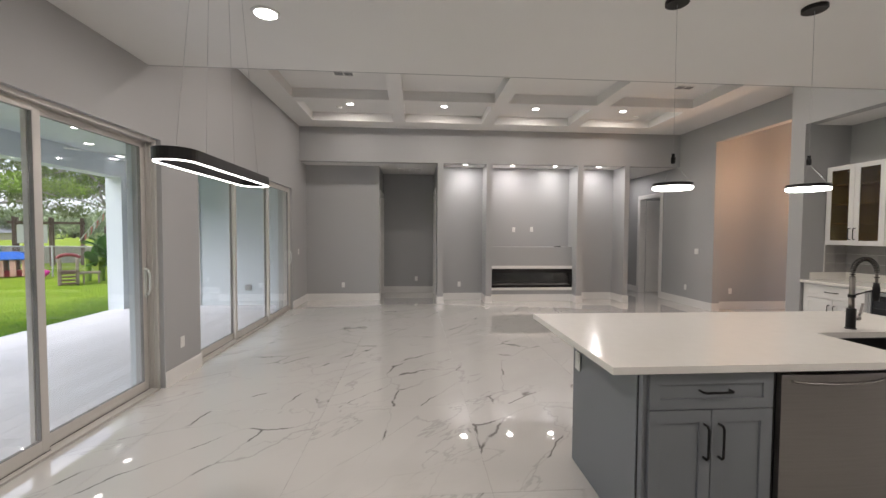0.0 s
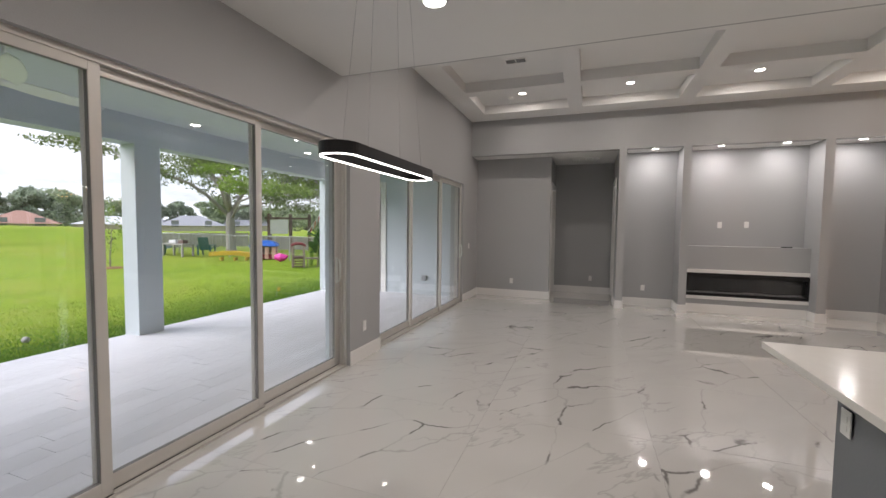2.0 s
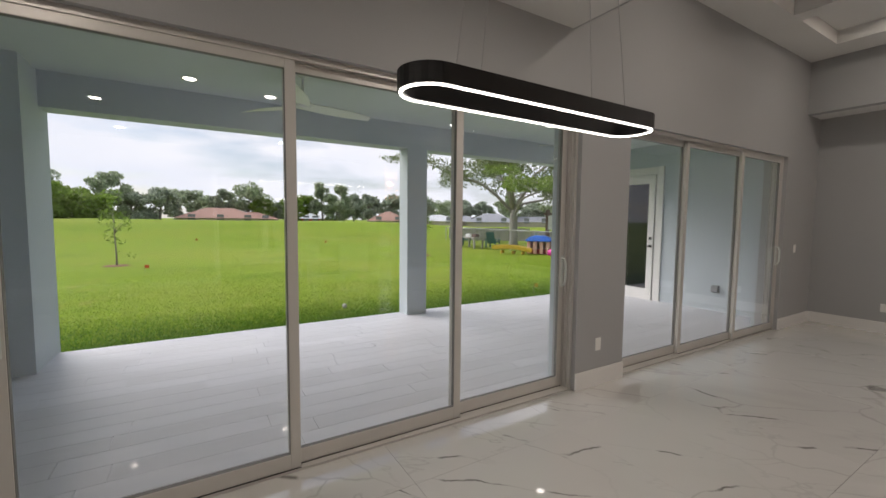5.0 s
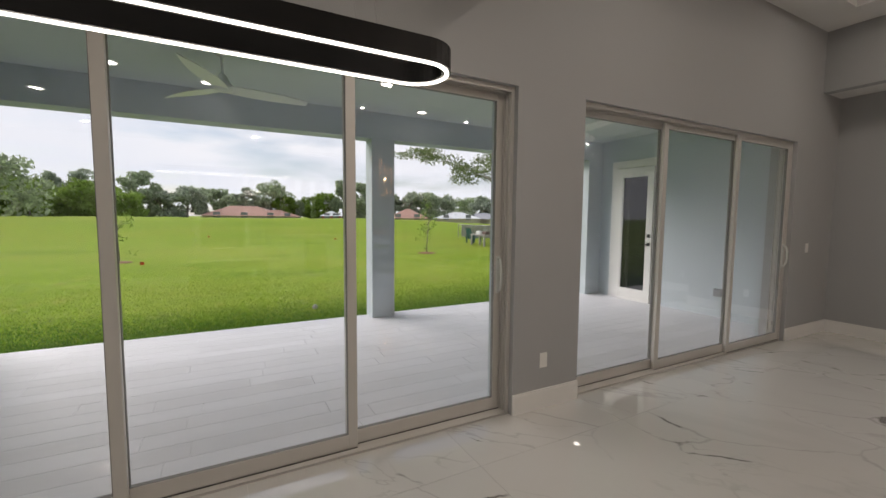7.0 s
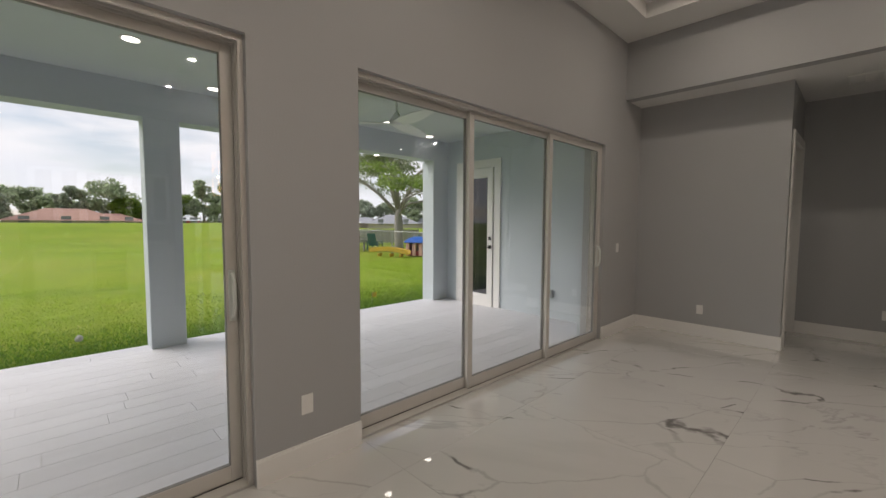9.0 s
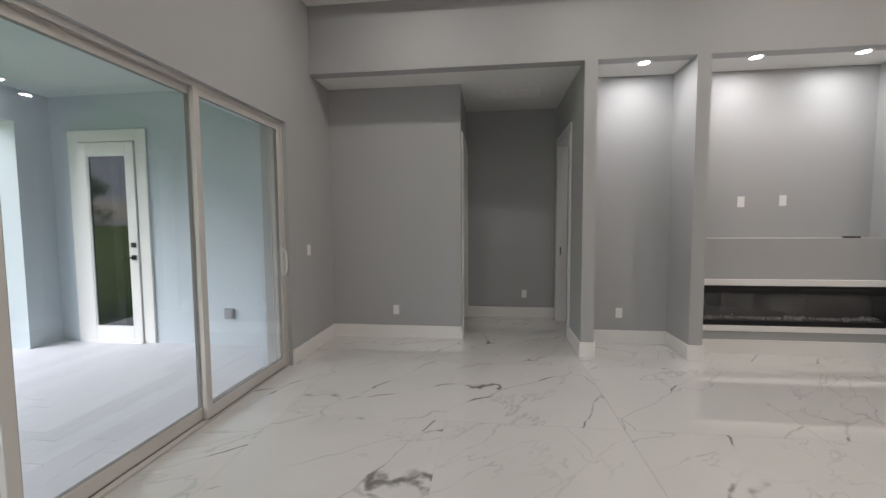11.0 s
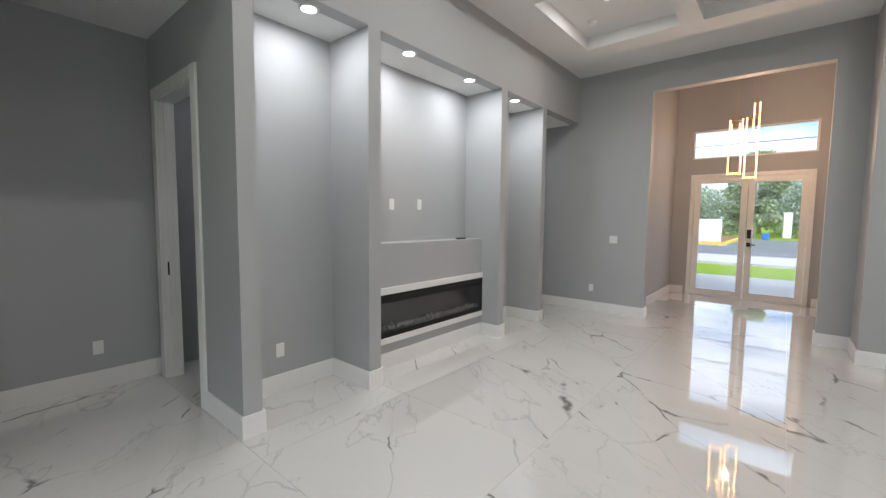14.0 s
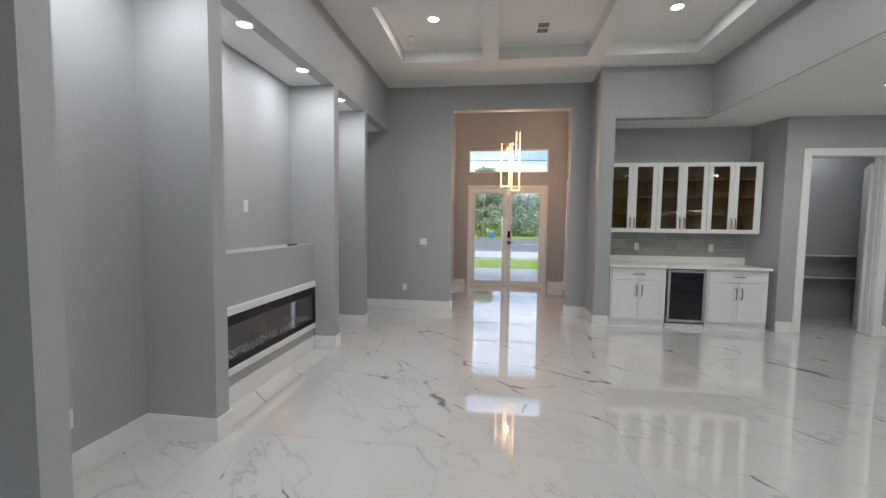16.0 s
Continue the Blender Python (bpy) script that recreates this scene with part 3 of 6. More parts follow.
# ---- sliding doors ----
def slider(name, y0, y1, m1, m2, pulls, flip=False):
    """Three glazed panels on three tracks, the innermost one at the south end if flip is set."""
    s = tagged(new(name), "three-panel sliding glass door in beige aluminium, closed", "sliding door", kind="structure")
    ends = (y0 + 0.028, m1, m2, y1 - 0.028)
    xi, step, thick = XW - 0.045, 0.041, 0.034
    xo = xi - 3 * step - 0.012
    fr = boxes((xo, xi, y0, y0 + 0.012, 0, ZD), (xo, xi, y1 - 0.012, y1, 0, ZD), (xo, xi, y0 + 0.012, y1 - 0.012, ZD - 0.012, ZD), (xo, xi, y0 + 0.012, y1 - 0.012, -0.01, 0.004))
    for k in range(4):
        x = xi - 0.006 - k * step
        box(fr, x, x + 0.006, y0 + 0.012, y0 + 0.028, 0.010, ZD - 0.034)
        box(fr, x, x + 0.006, y1 - 0.028, y1 - 0.012, 0.010, ZD - 0.034)
        box(fr, x, x + 0.006, y0 + 0.012, y1 - 0.012, ZD - 0.034, ZD - 0.012)
    box(fr, xo, xi, y0 + 0.012, y1 - 0.012, 0.004, 0.010)
    part("door_frame", fr, M["frame"], s)
    for k in range(3):
        a, b = ends[k] - (0.030 if k else 0), ends[k + 1] + (0.030 if k < 2 else 0)
        x = xi - 0.006 - thick - 0.002 - (k if flip else 2 - k) * step
        z0, z1, st, rail, top = 0.014, ZD - 0.022, 0.058, 0.088, 0.060
        bm = boxes((x, x + thick, a, a + st, z0, z1), (x, x + thick, b - st, b, z0, z1), (x, x + thick, a + st, b - st, z1 - top, z1), (x, x + thick, a + st, b - st, z0, z0 + rail))
        p = part("panel", bm, M["frame"], s, bevel=0.002)
        bm = boxes((x + 0.020, x + 0.028, a + st, b - st, z0 + rail, z1 - top))
        gl = part("pane", bm, M["glass"], p, "clear glass pane")
        gl.visible_shadow = False
        g = 0.003
        bm = boxes((x + 0.004, x + thick - 0.003, a + st, a + st + g, z0 + rail, z1 - top), (x + 0.004, x + thick - 0.003, b - st - g, b - st, z0 + rail, z1 - top),
                   (x + 0.004, x + thick - 0.003, a + st + g, b - st - g, z1 - top - g, z1 - top), (x + 0.004, x + thick - 0.003, a + st + g, b - st - g, z0 + rail, z0 + rail + g))
        part("gasket", bm, M["seal"], p, "dark grey glazing gasket")
        # Black strip painted in for the dark gap before the panel.
        part("brush_seal", boxes((x + thick + 0.001, x + thick + 0.007, a + 0.001, b - 0.001, 0.0104, 0.0125)), M["gasket"], p, "black strip for the shade in the track gap")
        for panel, side, zc in pulls:
            if panel != k:
                continue
            yy = (a + st / 2) if side < 0 else (b - st / 2)
            hx = x + thick
            hb = boxes((hx, hx + 0.008, yy - 0.018, yy + 0.018, zc - 0.14, zc + 0.14))
            part("handle_plate", hb, M["fan"], p, "white handle plate", bevel=0.003)
            hb = bm_new()
            tube(hb, [(hx + 0.006, yy, zc - 0.12), (hx + 0.030, yy, zc - 0.115), (hx + 0.046, yy, zc - 0.07), (hx + 0.048, yy, zc), (hx + 0.046, yy, zc + 0.07), (hx + 0.030, yy, zc + 0.115), (hx + 0.006, yy, zc + 0.12)], 0.010)
            part("handle", hb, M["fan"], p, "white pull handle", smooth=True)
    return s


slider("door_1", *S1, 1.965, 3.13, ((0, -1, 1.02), (2, 1, 1.05)), True)
slider("door_2", *S2, 6.13, 7.31, ((2, 1, 1.05),))


# ---- small wall things ----
def outlet(x, y, z, normal, kind="outlet", w=0.072):
    label = {"outlet": "white plastic wall outlet with two sockets", "light_switch": "white plastic rocker light switch on grey wall"}[kind]
    ob = thing(kind, (x, y, z), label, "outlet" if kind == "outlet" else "light switch", "outlets on the walls" if kind == "outlet" else "")
    a = {"-y": 0, "+x": 90, "-x": -90, "+y": 180}[normal]
    ob.rotation_euler = (0, 0, radians(a))
    part("cover_plate", boxes((-w / 2, w / 2, -0.006, 0, -0.058, 0.058)), M["plastic"], ob, bevel=0.002)
    n = max(1, round(w / 0.06))
    for k in range(n):
        cx = (k - (n - 1) / 2) * 0.046
        if kind == "outlet":
            bm = boxes((cx - 0.016, cx + 0.016, -0.009, -0.006, 0.006, 0.034), (cx - 0.016, cx + 0.016, -0.009, -0.006, -0.034, -0.006))
        else:
            bm = boxes((cx - 0.016, cx + 0.016, -0.011, -0.006, -0.033, 0.033))
        part("socket" if kind == "outlet" else "rocker", bm, M["plastic"], ob, bevel=0.001)
    return ob


for row in [(XW, 4.60, 0.38, "+x"), (-1.78, 9.53, 0.35, "-y"), (-0.12, 10.75, 0.355, "-y"), (0.87, 9.53, 0.36, "-y"), (3.75, 9.53, 0.36, "-y"), (XE, 8.70, 0.38, "-x"), (2.14, 9.53, 1.63, "-y"), (2.565, 9.53, 1.64, "-y"),
            (6.35, 8.12, 0.37, "-y")]:
    outlet(*row)
outlet(XW, 8.87, 1.135, "+x", "light_switch")
outlet(XE, 8.377, 1.18, "-x", "light_switch", 0.118)


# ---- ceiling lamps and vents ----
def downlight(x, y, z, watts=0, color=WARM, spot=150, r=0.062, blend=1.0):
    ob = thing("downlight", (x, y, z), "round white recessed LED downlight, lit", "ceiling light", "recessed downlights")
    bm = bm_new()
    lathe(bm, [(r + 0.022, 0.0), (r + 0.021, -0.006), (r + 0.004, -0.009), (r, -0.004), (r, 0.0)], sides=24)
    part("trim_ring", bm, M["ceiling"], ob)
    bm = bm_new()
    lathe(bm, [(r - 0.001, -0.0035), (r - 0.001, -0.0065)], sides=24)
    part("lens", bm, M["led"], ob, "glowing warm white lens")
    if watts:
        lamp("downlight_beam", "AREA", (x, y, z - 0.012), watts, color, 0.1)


for y in (5.21, 7.94):
    for x in (-1.37, 0.39, 2.15, 3.88):
        downlight(x, y, ZR, COFFER_W, WARM, 160)
for x in (0.95, 2.01, 2.97, 3.98):
    downlight(x, 9.145, ZL, NICHE_W, NEUTRAL, 165, 0.055)
# Only the first is in view; the others are added to light the kitchen.
for x, y in ((-1.20, 3.17), (-1.20, 0.6), (1.9, 0.4), (3.9, 0.4), (3.9, 3.0), (1.2, -2.0)):
    downlight(x, y, ZL, KITCHEN_W, WARM, 160, 0.075)
# Unseen lamps added to brighten the halls and side rooms.
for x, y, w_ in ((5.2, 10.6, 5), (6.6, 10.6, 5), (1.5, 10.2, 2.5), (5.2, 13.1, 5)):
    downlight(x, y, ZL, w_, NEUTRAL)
# (-4.72, 4.10) is added for a glint that shifts like a reflection.
for x, y in ((-5.44, 1.47), (-5.67, 2.31), (-4.72, 4.10), (-5.65, 4.97), (-5.52, 7.33), (-4.86, 6.25), (-5.80, 8.45)):
    downlight(x, y, 2.98, 0)


def vent(x, y, z, w, d, n, material="trim", label="white slotted ceiling air vent"):
    ob = thing("ceiling_vent", (x, y, z), label, "air vent")
    t = 0.022
    part("vent_frame", boxes((-w / 2, w / 2, -d / 2, -d / 2 + t, -0.008, 0), (-w / 2, w / 2, d / 2 - t, d / 2, -0.008, 0), (-w / 2, -w / 2 + t, -d / 2 + t, d / 2 - t, -0.008, 0),
                         (w / 2 - t, w / 2, -d / 2 + t, d / 2 - t, -0.008, 0), (-0.008, 0.008, -d / 2 + t, d / 2 - t, -0.008, 0)), M[material], ob)
    part("backing", boxes((-w / 2 + t, w / 2 - t, -d / 2 + t, d / 2 - t, -0.001, 0)), M["gasket"], ob)
    for k in range(n):
        yy = -d / 2 + t + (k + 0.5) * (d - 2 * t) / n
        part("slat", boxes((-w / 2 + t, w / 2 - t, yy - 0.006, yy + 0.004, -0.007, -0.003)), M["grey_plastic"], ob)


vent(-1.24, 6.50, ZR, 0.32, 0.18, 6)
vent(4.22, 6.62, ZR, 0.32, 0.18, 6)
ob = thing("return_vent", (-0.28, 9.98, ZL), "white ceiling return grille with four louvred panels", "air vent")
part("vent_frame", boxes((-0.28, 0.28, -0.18, 0.18, -0.012, 0)), M["trim"], ob, bevel=0.003)
for k in range(4):
    x = -0.205 + k * 0.136
    bm = bm_new()
    for j in range(9):
        box(bm, x - 0.055, x + 0.055, -0.155 + j * 0.034, -0.135 + j * 0.034, -0.018, -0.012)
    part("louvre", bm, M["ceiling"], ob)
for x, y in ((-1.60, 8.13), (4.34, 8.29)):
    bm = bm_new()
    lathe(bm, [(0.055, 0), (0.055, -0.012), (0.045, -0.028), (0.02, -0.034)], sides=20)
    single("smoke_detector", bm, M["plastic"], "round white plastic smoke detector on the ceiling", "smoke detector", "smoke detectors", smooth=True, at=(x, y, ZR))

# ---- fireplace ----
structure("fireplace_wall", boxes((1.53, 3.44, 9.26, 9.53, 0, 0.25), (1.53, 3.44, 9.26, 9.53, 0.80, 1.235)), M["wall"], "grey painted ledge wall around the fireplace", "wall")
ob = thing("electric_fireplace", (2.485, 9.26, 0.25), "long black electric fireplace with glass front in white surround", "fireplace")
W = 0.955
part("surround", boxes((-W, W, -0.025, 0.0, 0.49, 0.555), (-W, W, -0.025, 0.0, 0.0, 0.06)), M["trim"], ob, "white painted surround board", bevel=0.002)
part("body", boxes((-W, -W + 0.03, -0.02, 0.2, 0.062, 0.488), (W - 0.03, W, -0.02, 0.2, 0.062, 0.488), (-W + 0.03, W - 0.03, -0.02, 0.2, 0.062, 0.115), (-W + 0.03, W - 0.03, -0.02, 0.2, 0.405, 0.488),
                   (-W + 0.03, W - 0.03, 0.17, 0.2, 0.115, 0.405)), M["black"], ob)
part("glass_front", boxes((-W + 0.03, W - 0.03, -0.012, -0.008, 0.115, 0.405)), M["glass"], ob, "clear glass front").visible_shadow = False
part("back_panel", boxes((-W + 0.03, W - 0.03, 0.16, 0.169, 0.115, 0.405)), M["fire_glass"], ob, "dark grey reflective back")
part("air_slot", boxes((-0.5, -0.15, -0.023, -0.02, 0.445, 0.455), (0.1, 0.75, -0.023, -0.02, 0.445, 0.455)), M["gasket"], ob)
rng = random.Random(3)
bm = bm_new()
for k in range(330):
    x, y, r = rng.uniform(-W + 0.05, W - 0.05), rng.uniform(0.01, 0.14), rng.uniform(0.006, 0.014)
    z = 0.115 + r * 0.6 + 0.025 * (0.5 + 0.5 * math.sin(9 * x)) * rng.random()
    m = bmesh.ops.create_icosphere(bm, subdivisions=1, radius=r, matrix=Matrix.LocRotScale((x, y, z), Euler((rng.random() * 3, rng.random() * 3, 0)), (1, rng.uniform(0.6, 1), rng.uniform(0.5, 1))))
tagged(part("crystal_bed", bm, M["crystal"], ob, "clear crushed crystal ember bed"), kind="stuff")
single("remote_control", boxes((3.05, 3.20, 9.33, 9.375, 1.235, 1.253)), M["black"], "small black remote control lying on the ledge", "remote control", bevel=0.004)

# ---- kitchen island ----
def bar_pull(parent, a, b, out, r=0.006, off=0.034):
    """A black bar handle between two points, standing off along out."""
    a, b, o = Vector(a), Vector(b), Vector(out) * off
    d = (b - a).normalized()
    bm = bm_new()
    tube(bm, [a + d * 0.008, a + d * 0.008 + o * 0.75, a + d * 0.02 + o, b - d * 0.02 + o, b - d * 0.008 + o * 0.75, b - d * 0.008], r, 8)
    return part("handle", bm, M["black"], parent, "black bar handle", smooth=True)


def shaker(name, parent, x0, x1, z0, z1, y, material, rail=0.055, t=0.02):
    """A framed door or drawer front that faces -y, in its parent's space."""
    bm = bm_new()
    loops = []
    for yy, q in ((y, 0), (y - t, 0), (y - t, rail), (y, rail)):
        loops.append([bm.verts.new((xx, yy, zz)) for xx, zz in ((x0 + q, z0 + q), (x1 - q, z0 + q), (x1 - q, z1 - q), (x0 + q, z1 - q))])
    for a, b in zip(loops, loops[1:] + loops[:1]):
        for k in range(4):
            bm.faces.new((a[k], a[(k + 1) % 4], b[(k + 1) % 4], b[k]))
    front = part(name, bm, material, parent, bevel=0.0012)
    part("inset_panel", boxes((x0 + rail, x1 - rail, y - t + 0.009, y - 0.001, z0 + rail, z1 - rail)), material, front)
    return front


IX0, IX1, IY0, IY1 = 0.74, 3.38, 1.98, 3.22
def loop_band(bm, outer, inner, z0, z1):
    """A closed band between two outlines with as many points each."""
    n = len(outer)
    V = [[bm.verts.new((x, y, z)) for x, y in loop] for loop, z in ((outer, z0), (outer, z1), (inner, z1), (inner, z0))]
    for a, b in zip(V, V[1:] + V[:1]):
        for k in range(n):
            bm.faces.new((a[k], a[(k + 1) % n], b[(k + 1) % n], b[k]))


ct = bm_new()
loop_band(ct, [(IX0, IY0), (IX1, IY0), (IX1, IY1), (IX0, IY1)], [(2.33, 2.18), (3.05, 2.18), (3.05, 2.55), (2.33, 2.55)], 0.885, 0.92)
single("island_worktop", ct, M["quartz"], "white polished quartz island worktop with a sink cutout", "worktop", "", 0.0)
YF = 2.035
ob = thing("island_cabinet", (0.925, YF, 0), "blue-grey shaker base cabinet with drawer and two doors", "cabinet")
part("body", boxes((0.0, 0.64, 0.0, 0.60, 0.10, 0.883)), M["cab_grey"], ob)
part("toe_kick", boxes((0.01, 0.64, 0.06, 0.58, 0.0, 0.10)), M["cab_grey"], ob)
dr = shaker("drawer", ob, 0.014, 0.630, 0.70, 0.87, 0.0, M["cab_grey"], 0.05)
bar_pull(dr, (0.25, -0.02, 0.79), (0.415, -0.02, 0.79), (0, -1, 0))
for a, b, h in ((0.014, 0.320, 0.285), (0.324, 0.630, 0.36)):
    d = shaker("door", ob, a, b, 0.12, 0.695, 0.0, M["cab_grey"], 0.06)
    bar_pull(d, (h, -0.02, 0.46), (h, -0.02, 0.635), (0, -1, 0))
ob = thing("island_side_panel", (0.925, YF, 0), "blue-grey painted island end panel with applied frame", "cabinet panel")
part("panel", boxes((-0.014, -0.001, -0.005, 0.82, 0.0, 0.883)), M["cab_grey"], ob, bevel=0.001)
# Solid black edge that paints the shade of the groove round the panel.
part("shadow_gap", boxes((-0.0155, -0.014, 0.026, 0.604, 0.146, 0.883)), M["gasket"], ob, "black strip for the groove shade round the applied panel")
part("applied_panel", boxes((-0.022, -0.0155, 0.03, 0.60, 0.15, 0.883)), M["cab_grey"], ob, bevel=0.003)
part("back_panel", boxes((-0.001, 2.3, 0.80, 0.82, 0.0, 0.883)), M["cab_grey"], ob)
outlet(0.903, 2.76, 0.70, "-x")
ob = thing("dishwasher", (1.568, YF, 0), "brushed stainless steel dishwasher with pocket handle", "dishwasher")
part("body", boxes((0.0, 0.60, 0.0, 0.58, 0.10, 0.883)), M["gasket"], ob)
bm = bm_new()
for k in range(13):
    a0, a1 = (k / 13 - 0.5) * 2, ((k + 1) / 13 - 0.5) * 2
    x0, x1 = 0.3 + a0 * 0.285, 0.3 + a1 * 0.285
    y0, y1 = -0.045 + 0.012 * a0 * a0, -0.045 + 0.012 * a1 * a1
    prism(bm, [(x0, y0), (x1, y1), (x1, -0.005), (x0, -0.005)], 0.12, 0.862)
bmesh.ops.remove_doubles(bm, verts=bm.verts, dist=0.0001)
part("door", bm, M["steel"], ob, "curved stainless steel door")
bm = bm_new()
tube(bm, [(0.3 + math.sin(a) * 0.24, -0.052 + 0.012 * math.sin(a) ** 2, 0.835 - 0.02 * math.cos(a)) for a in [(-1.5 + 3.0 * k / 16) for k in range(17)]], 0.006, 8)
part("handle", bm, M["steel"], ob, smooth=True)
part("toe_kick", boxes((0.01, 0.59, 0.05, 0.5, 0.0, 0.10)), M["black"], ob)
ob = thing("sink_cabinet", (2.18, YF, 0), "blue-grey shaker sink base cabinet with two doors", "cabinet")
part("body", boxes((0.0, 1.10, 0.0, 0.12, 0.10, 0.883), (0.0, 0.02, 0.12, 0.60, 0.1, 0.883), (1.08, 1.10, 0.12, 0.6, 0.1, 0.883), (0.02, 1.08, 0.12, 0.6, 0.1, 0.12)), M["cab_grey"], ob)
part("toe_kick", boxes((0.0, 1.10, 0.06, 0.58, 0.0, 0.10)), M["cab_grey"], ob)
for a, b, h in ((0.01, 0.545, 0.50), (0.555, 1.09, 0.60)):
    d = shaker("door", ob, a, b, 0.12, 0.87, 0.0, M["cab_grey"], 0.06)
    bar_pull(d, (h, -0.02, 0.63), (h, -0.02, 0.80), (0, -1, 0))
ob = thing("sink", (2.33, 2.18, 0.66), "dark undermount sink basin in the island", "sink")
part("basin", boxes((0.0, 0.72, 0.0, 0.36, -0.01, 0.0), (-0.01, 0.0, 0.0, 0.36, -0.01, 0.224), (0.72, 0.73, 0.0, 0.36, -0.01, 0.224), (-0.01, 0.73, -0.01, 0.0, -0.01, 0.224), (-0.01, 0.73, 0.36, 0.37, -0.01, 0.224)), M["black"], ob, bevel=0.002)
bm = bm_new()
lathe(bm, [(0.045, 0.0), (0.045, 0.004), (0.03, 0.002)], (0.36, 0.2, 0.0))
part("drain", bm, M["steel"], ob)
ob = thing("kitchen_faucet", (2.675, 2.645, 0.92), "black and steel spring-neck kitchen faucet", "faucet")
bm = bm_new()
lathe(bm, [(0.03, 0.0), (0.03, 0.006), (0.025, 0.008), (0.025, 0.13), (0.018, 0.135)])
part("base", bm, M["black"], ob, smooth=False)
bm = bm_new()
lathe(bm, [(0.0155, 0.13), (0.0155, 0.34)])
part("stem", bm, M["steel"], ob, "brushed steel stem", smooth=True)
arch = [(0.0, 0.0, 0.34)] + [(0.085 - 0.085 * math.cos(a), 0.0, 0.37 + 0.085 * math.sin(a)) for a in [math.pi * k / 12 for k in range(13)]] + [(0.17, 0.0, 0.30)]
bm = bm_new()
tube(bm, arch, 0.008)
part("hose", bm, M["steel"], ob, smooth=True)
bm = bm_new()
L = [Vector(p) for p in arch]
for i in range(len(L) - 1):
    for f in (0.0, 0.5):
        p, d = L[i].lerp(L[i + 1], f), (L[i + 1] - L[i]).normalized()
        u = d.orthogonal().normalized()
        w = d.cross(u)
        ring = [p + 0.013 * (math.cos(a) * u + math.sin(a) * w) for a in [2 * math.pi * k / 10 for k in range(11)]]
        tube(bm, ring, 0.0028, 5, caps=False)
tagged(part("spring", bm, M["black"], ob, "black coil spring"), kind="stuff")
bm = bm_new()
lathe(bm, [(0.016, 0.18), (0.019, 0.2), (0.019, 0.26), (0.014, 0.30)], (0.17, 0, 0))
part("spray_head", bm, M["black"], ob, smooth=True)
bm = bm_new()
tube(bm, [(0, 0, 0.215), (0.08, 0, 0.235), (0.155, 0, 0.25)], 0.005)
lathe(bm, [(0.02, 0.205), (0.02, 0.225)])
part("hose_bracket", bm, M["black"], ob)
bm = bm_new()
tube(bm, [(0.02, 0, 0.07), (0.055, 0, 0.07)], 0.017, 12)
tube(bm, [(0.05, 0, 0.07), (0.065, 0, 0.1), (0.08, 0, 0.165)], 0.007)
part("lever", bm, M["steel"], ob, smooth=True)


# ---- hanging lamps ----
def ring_pendant(x, y, z, r=0.118):
    ob = thing("ring_pendant", (x, y, z), "black ring pendant lamp with glowing LED underside", "pendant lamp", "pendants over the island")
    bm = bm_new()
    for a in range(36):
        a0, a1 = 2 * math.pi * a / 36, 2 * math.pi * (a + 1) / 36
        prism(bm, [(r * math.cos(a0), r * math.sin(a0)), (r * math.cos(a1), r * math.sin(a1)), ((r - 0.022) * math.cos(a1), (r - 0.022) * math.sin(a1)), ((r - 0.022) * math.cos(a0), (r - 0.022) * math.sin(a0))], 0.008, 0.03)
    bmesh.ops.remove_doubles(bm, verts=bm.verts, dist=0.0001)
    part("ring", bm, M["black"], ob)
    bm = bm_new()
    tube(bm, [((r - 0.008) * math.cos(a), (r - 0.008) * math.sin(a), 0.0) for a in [2 * math.pi * k / 36 for k in range(37)]], 0.012, 8, caps=False)
    part("diffuser", bm, M["led_ring"], ob, "glowing white ring diffuser", smooth=True)
    for k in range(3):
        a = math.pi / 2 + 2 * math.pi * k / 3
        bm = bm_new()
        tube(bm, [((r - 0.011) * math.cos(a), (r - 0.011) * math.sin(a), 0.03), (0, 0, 0.17)], 0.0012, 4)
        part("wire", bm, M["galv"], ob)
    bm = bm_new()
    lathe(bm, [(0.008, 0.16), (0.014, 0.165), (0.014, 0.20), (0.01, 0.205), (0.01, 0.225)], sides=14)
    part("hub", bm, M["black"], ob)
    bm = bm_new()
    tube(bm, [(0, 0, 0.22), (0, 0, ZL - z - 0.02)], 0.0015, 5)
    part("cable", bm, M["galv"], ob)
    bm = bm_new()
    lathe(bm, [(0.072, ZL - z), (0.072, ZL - z - 0.022), (0.066, ZL - z - 0.026)], sides=28)
    part("canopy", bm, M["black"], ob)


ring_pendant(1.54, 2.80, 1.835)
ring_pendant(2.50, 2.80, 1.84)


def stadium(L, W, n=16):
    R = W / 2
    return [(R * math.cos(a), R * math.sin(a) + (L / 2 - R)) for a in [math.pi * k / n for k in range(n + 1)]] + [(-R * math.cos(a), -R * math.sin(a) - (L / 2 - R)) for a in [math.pi * k / n for k in range(n + 1)]]


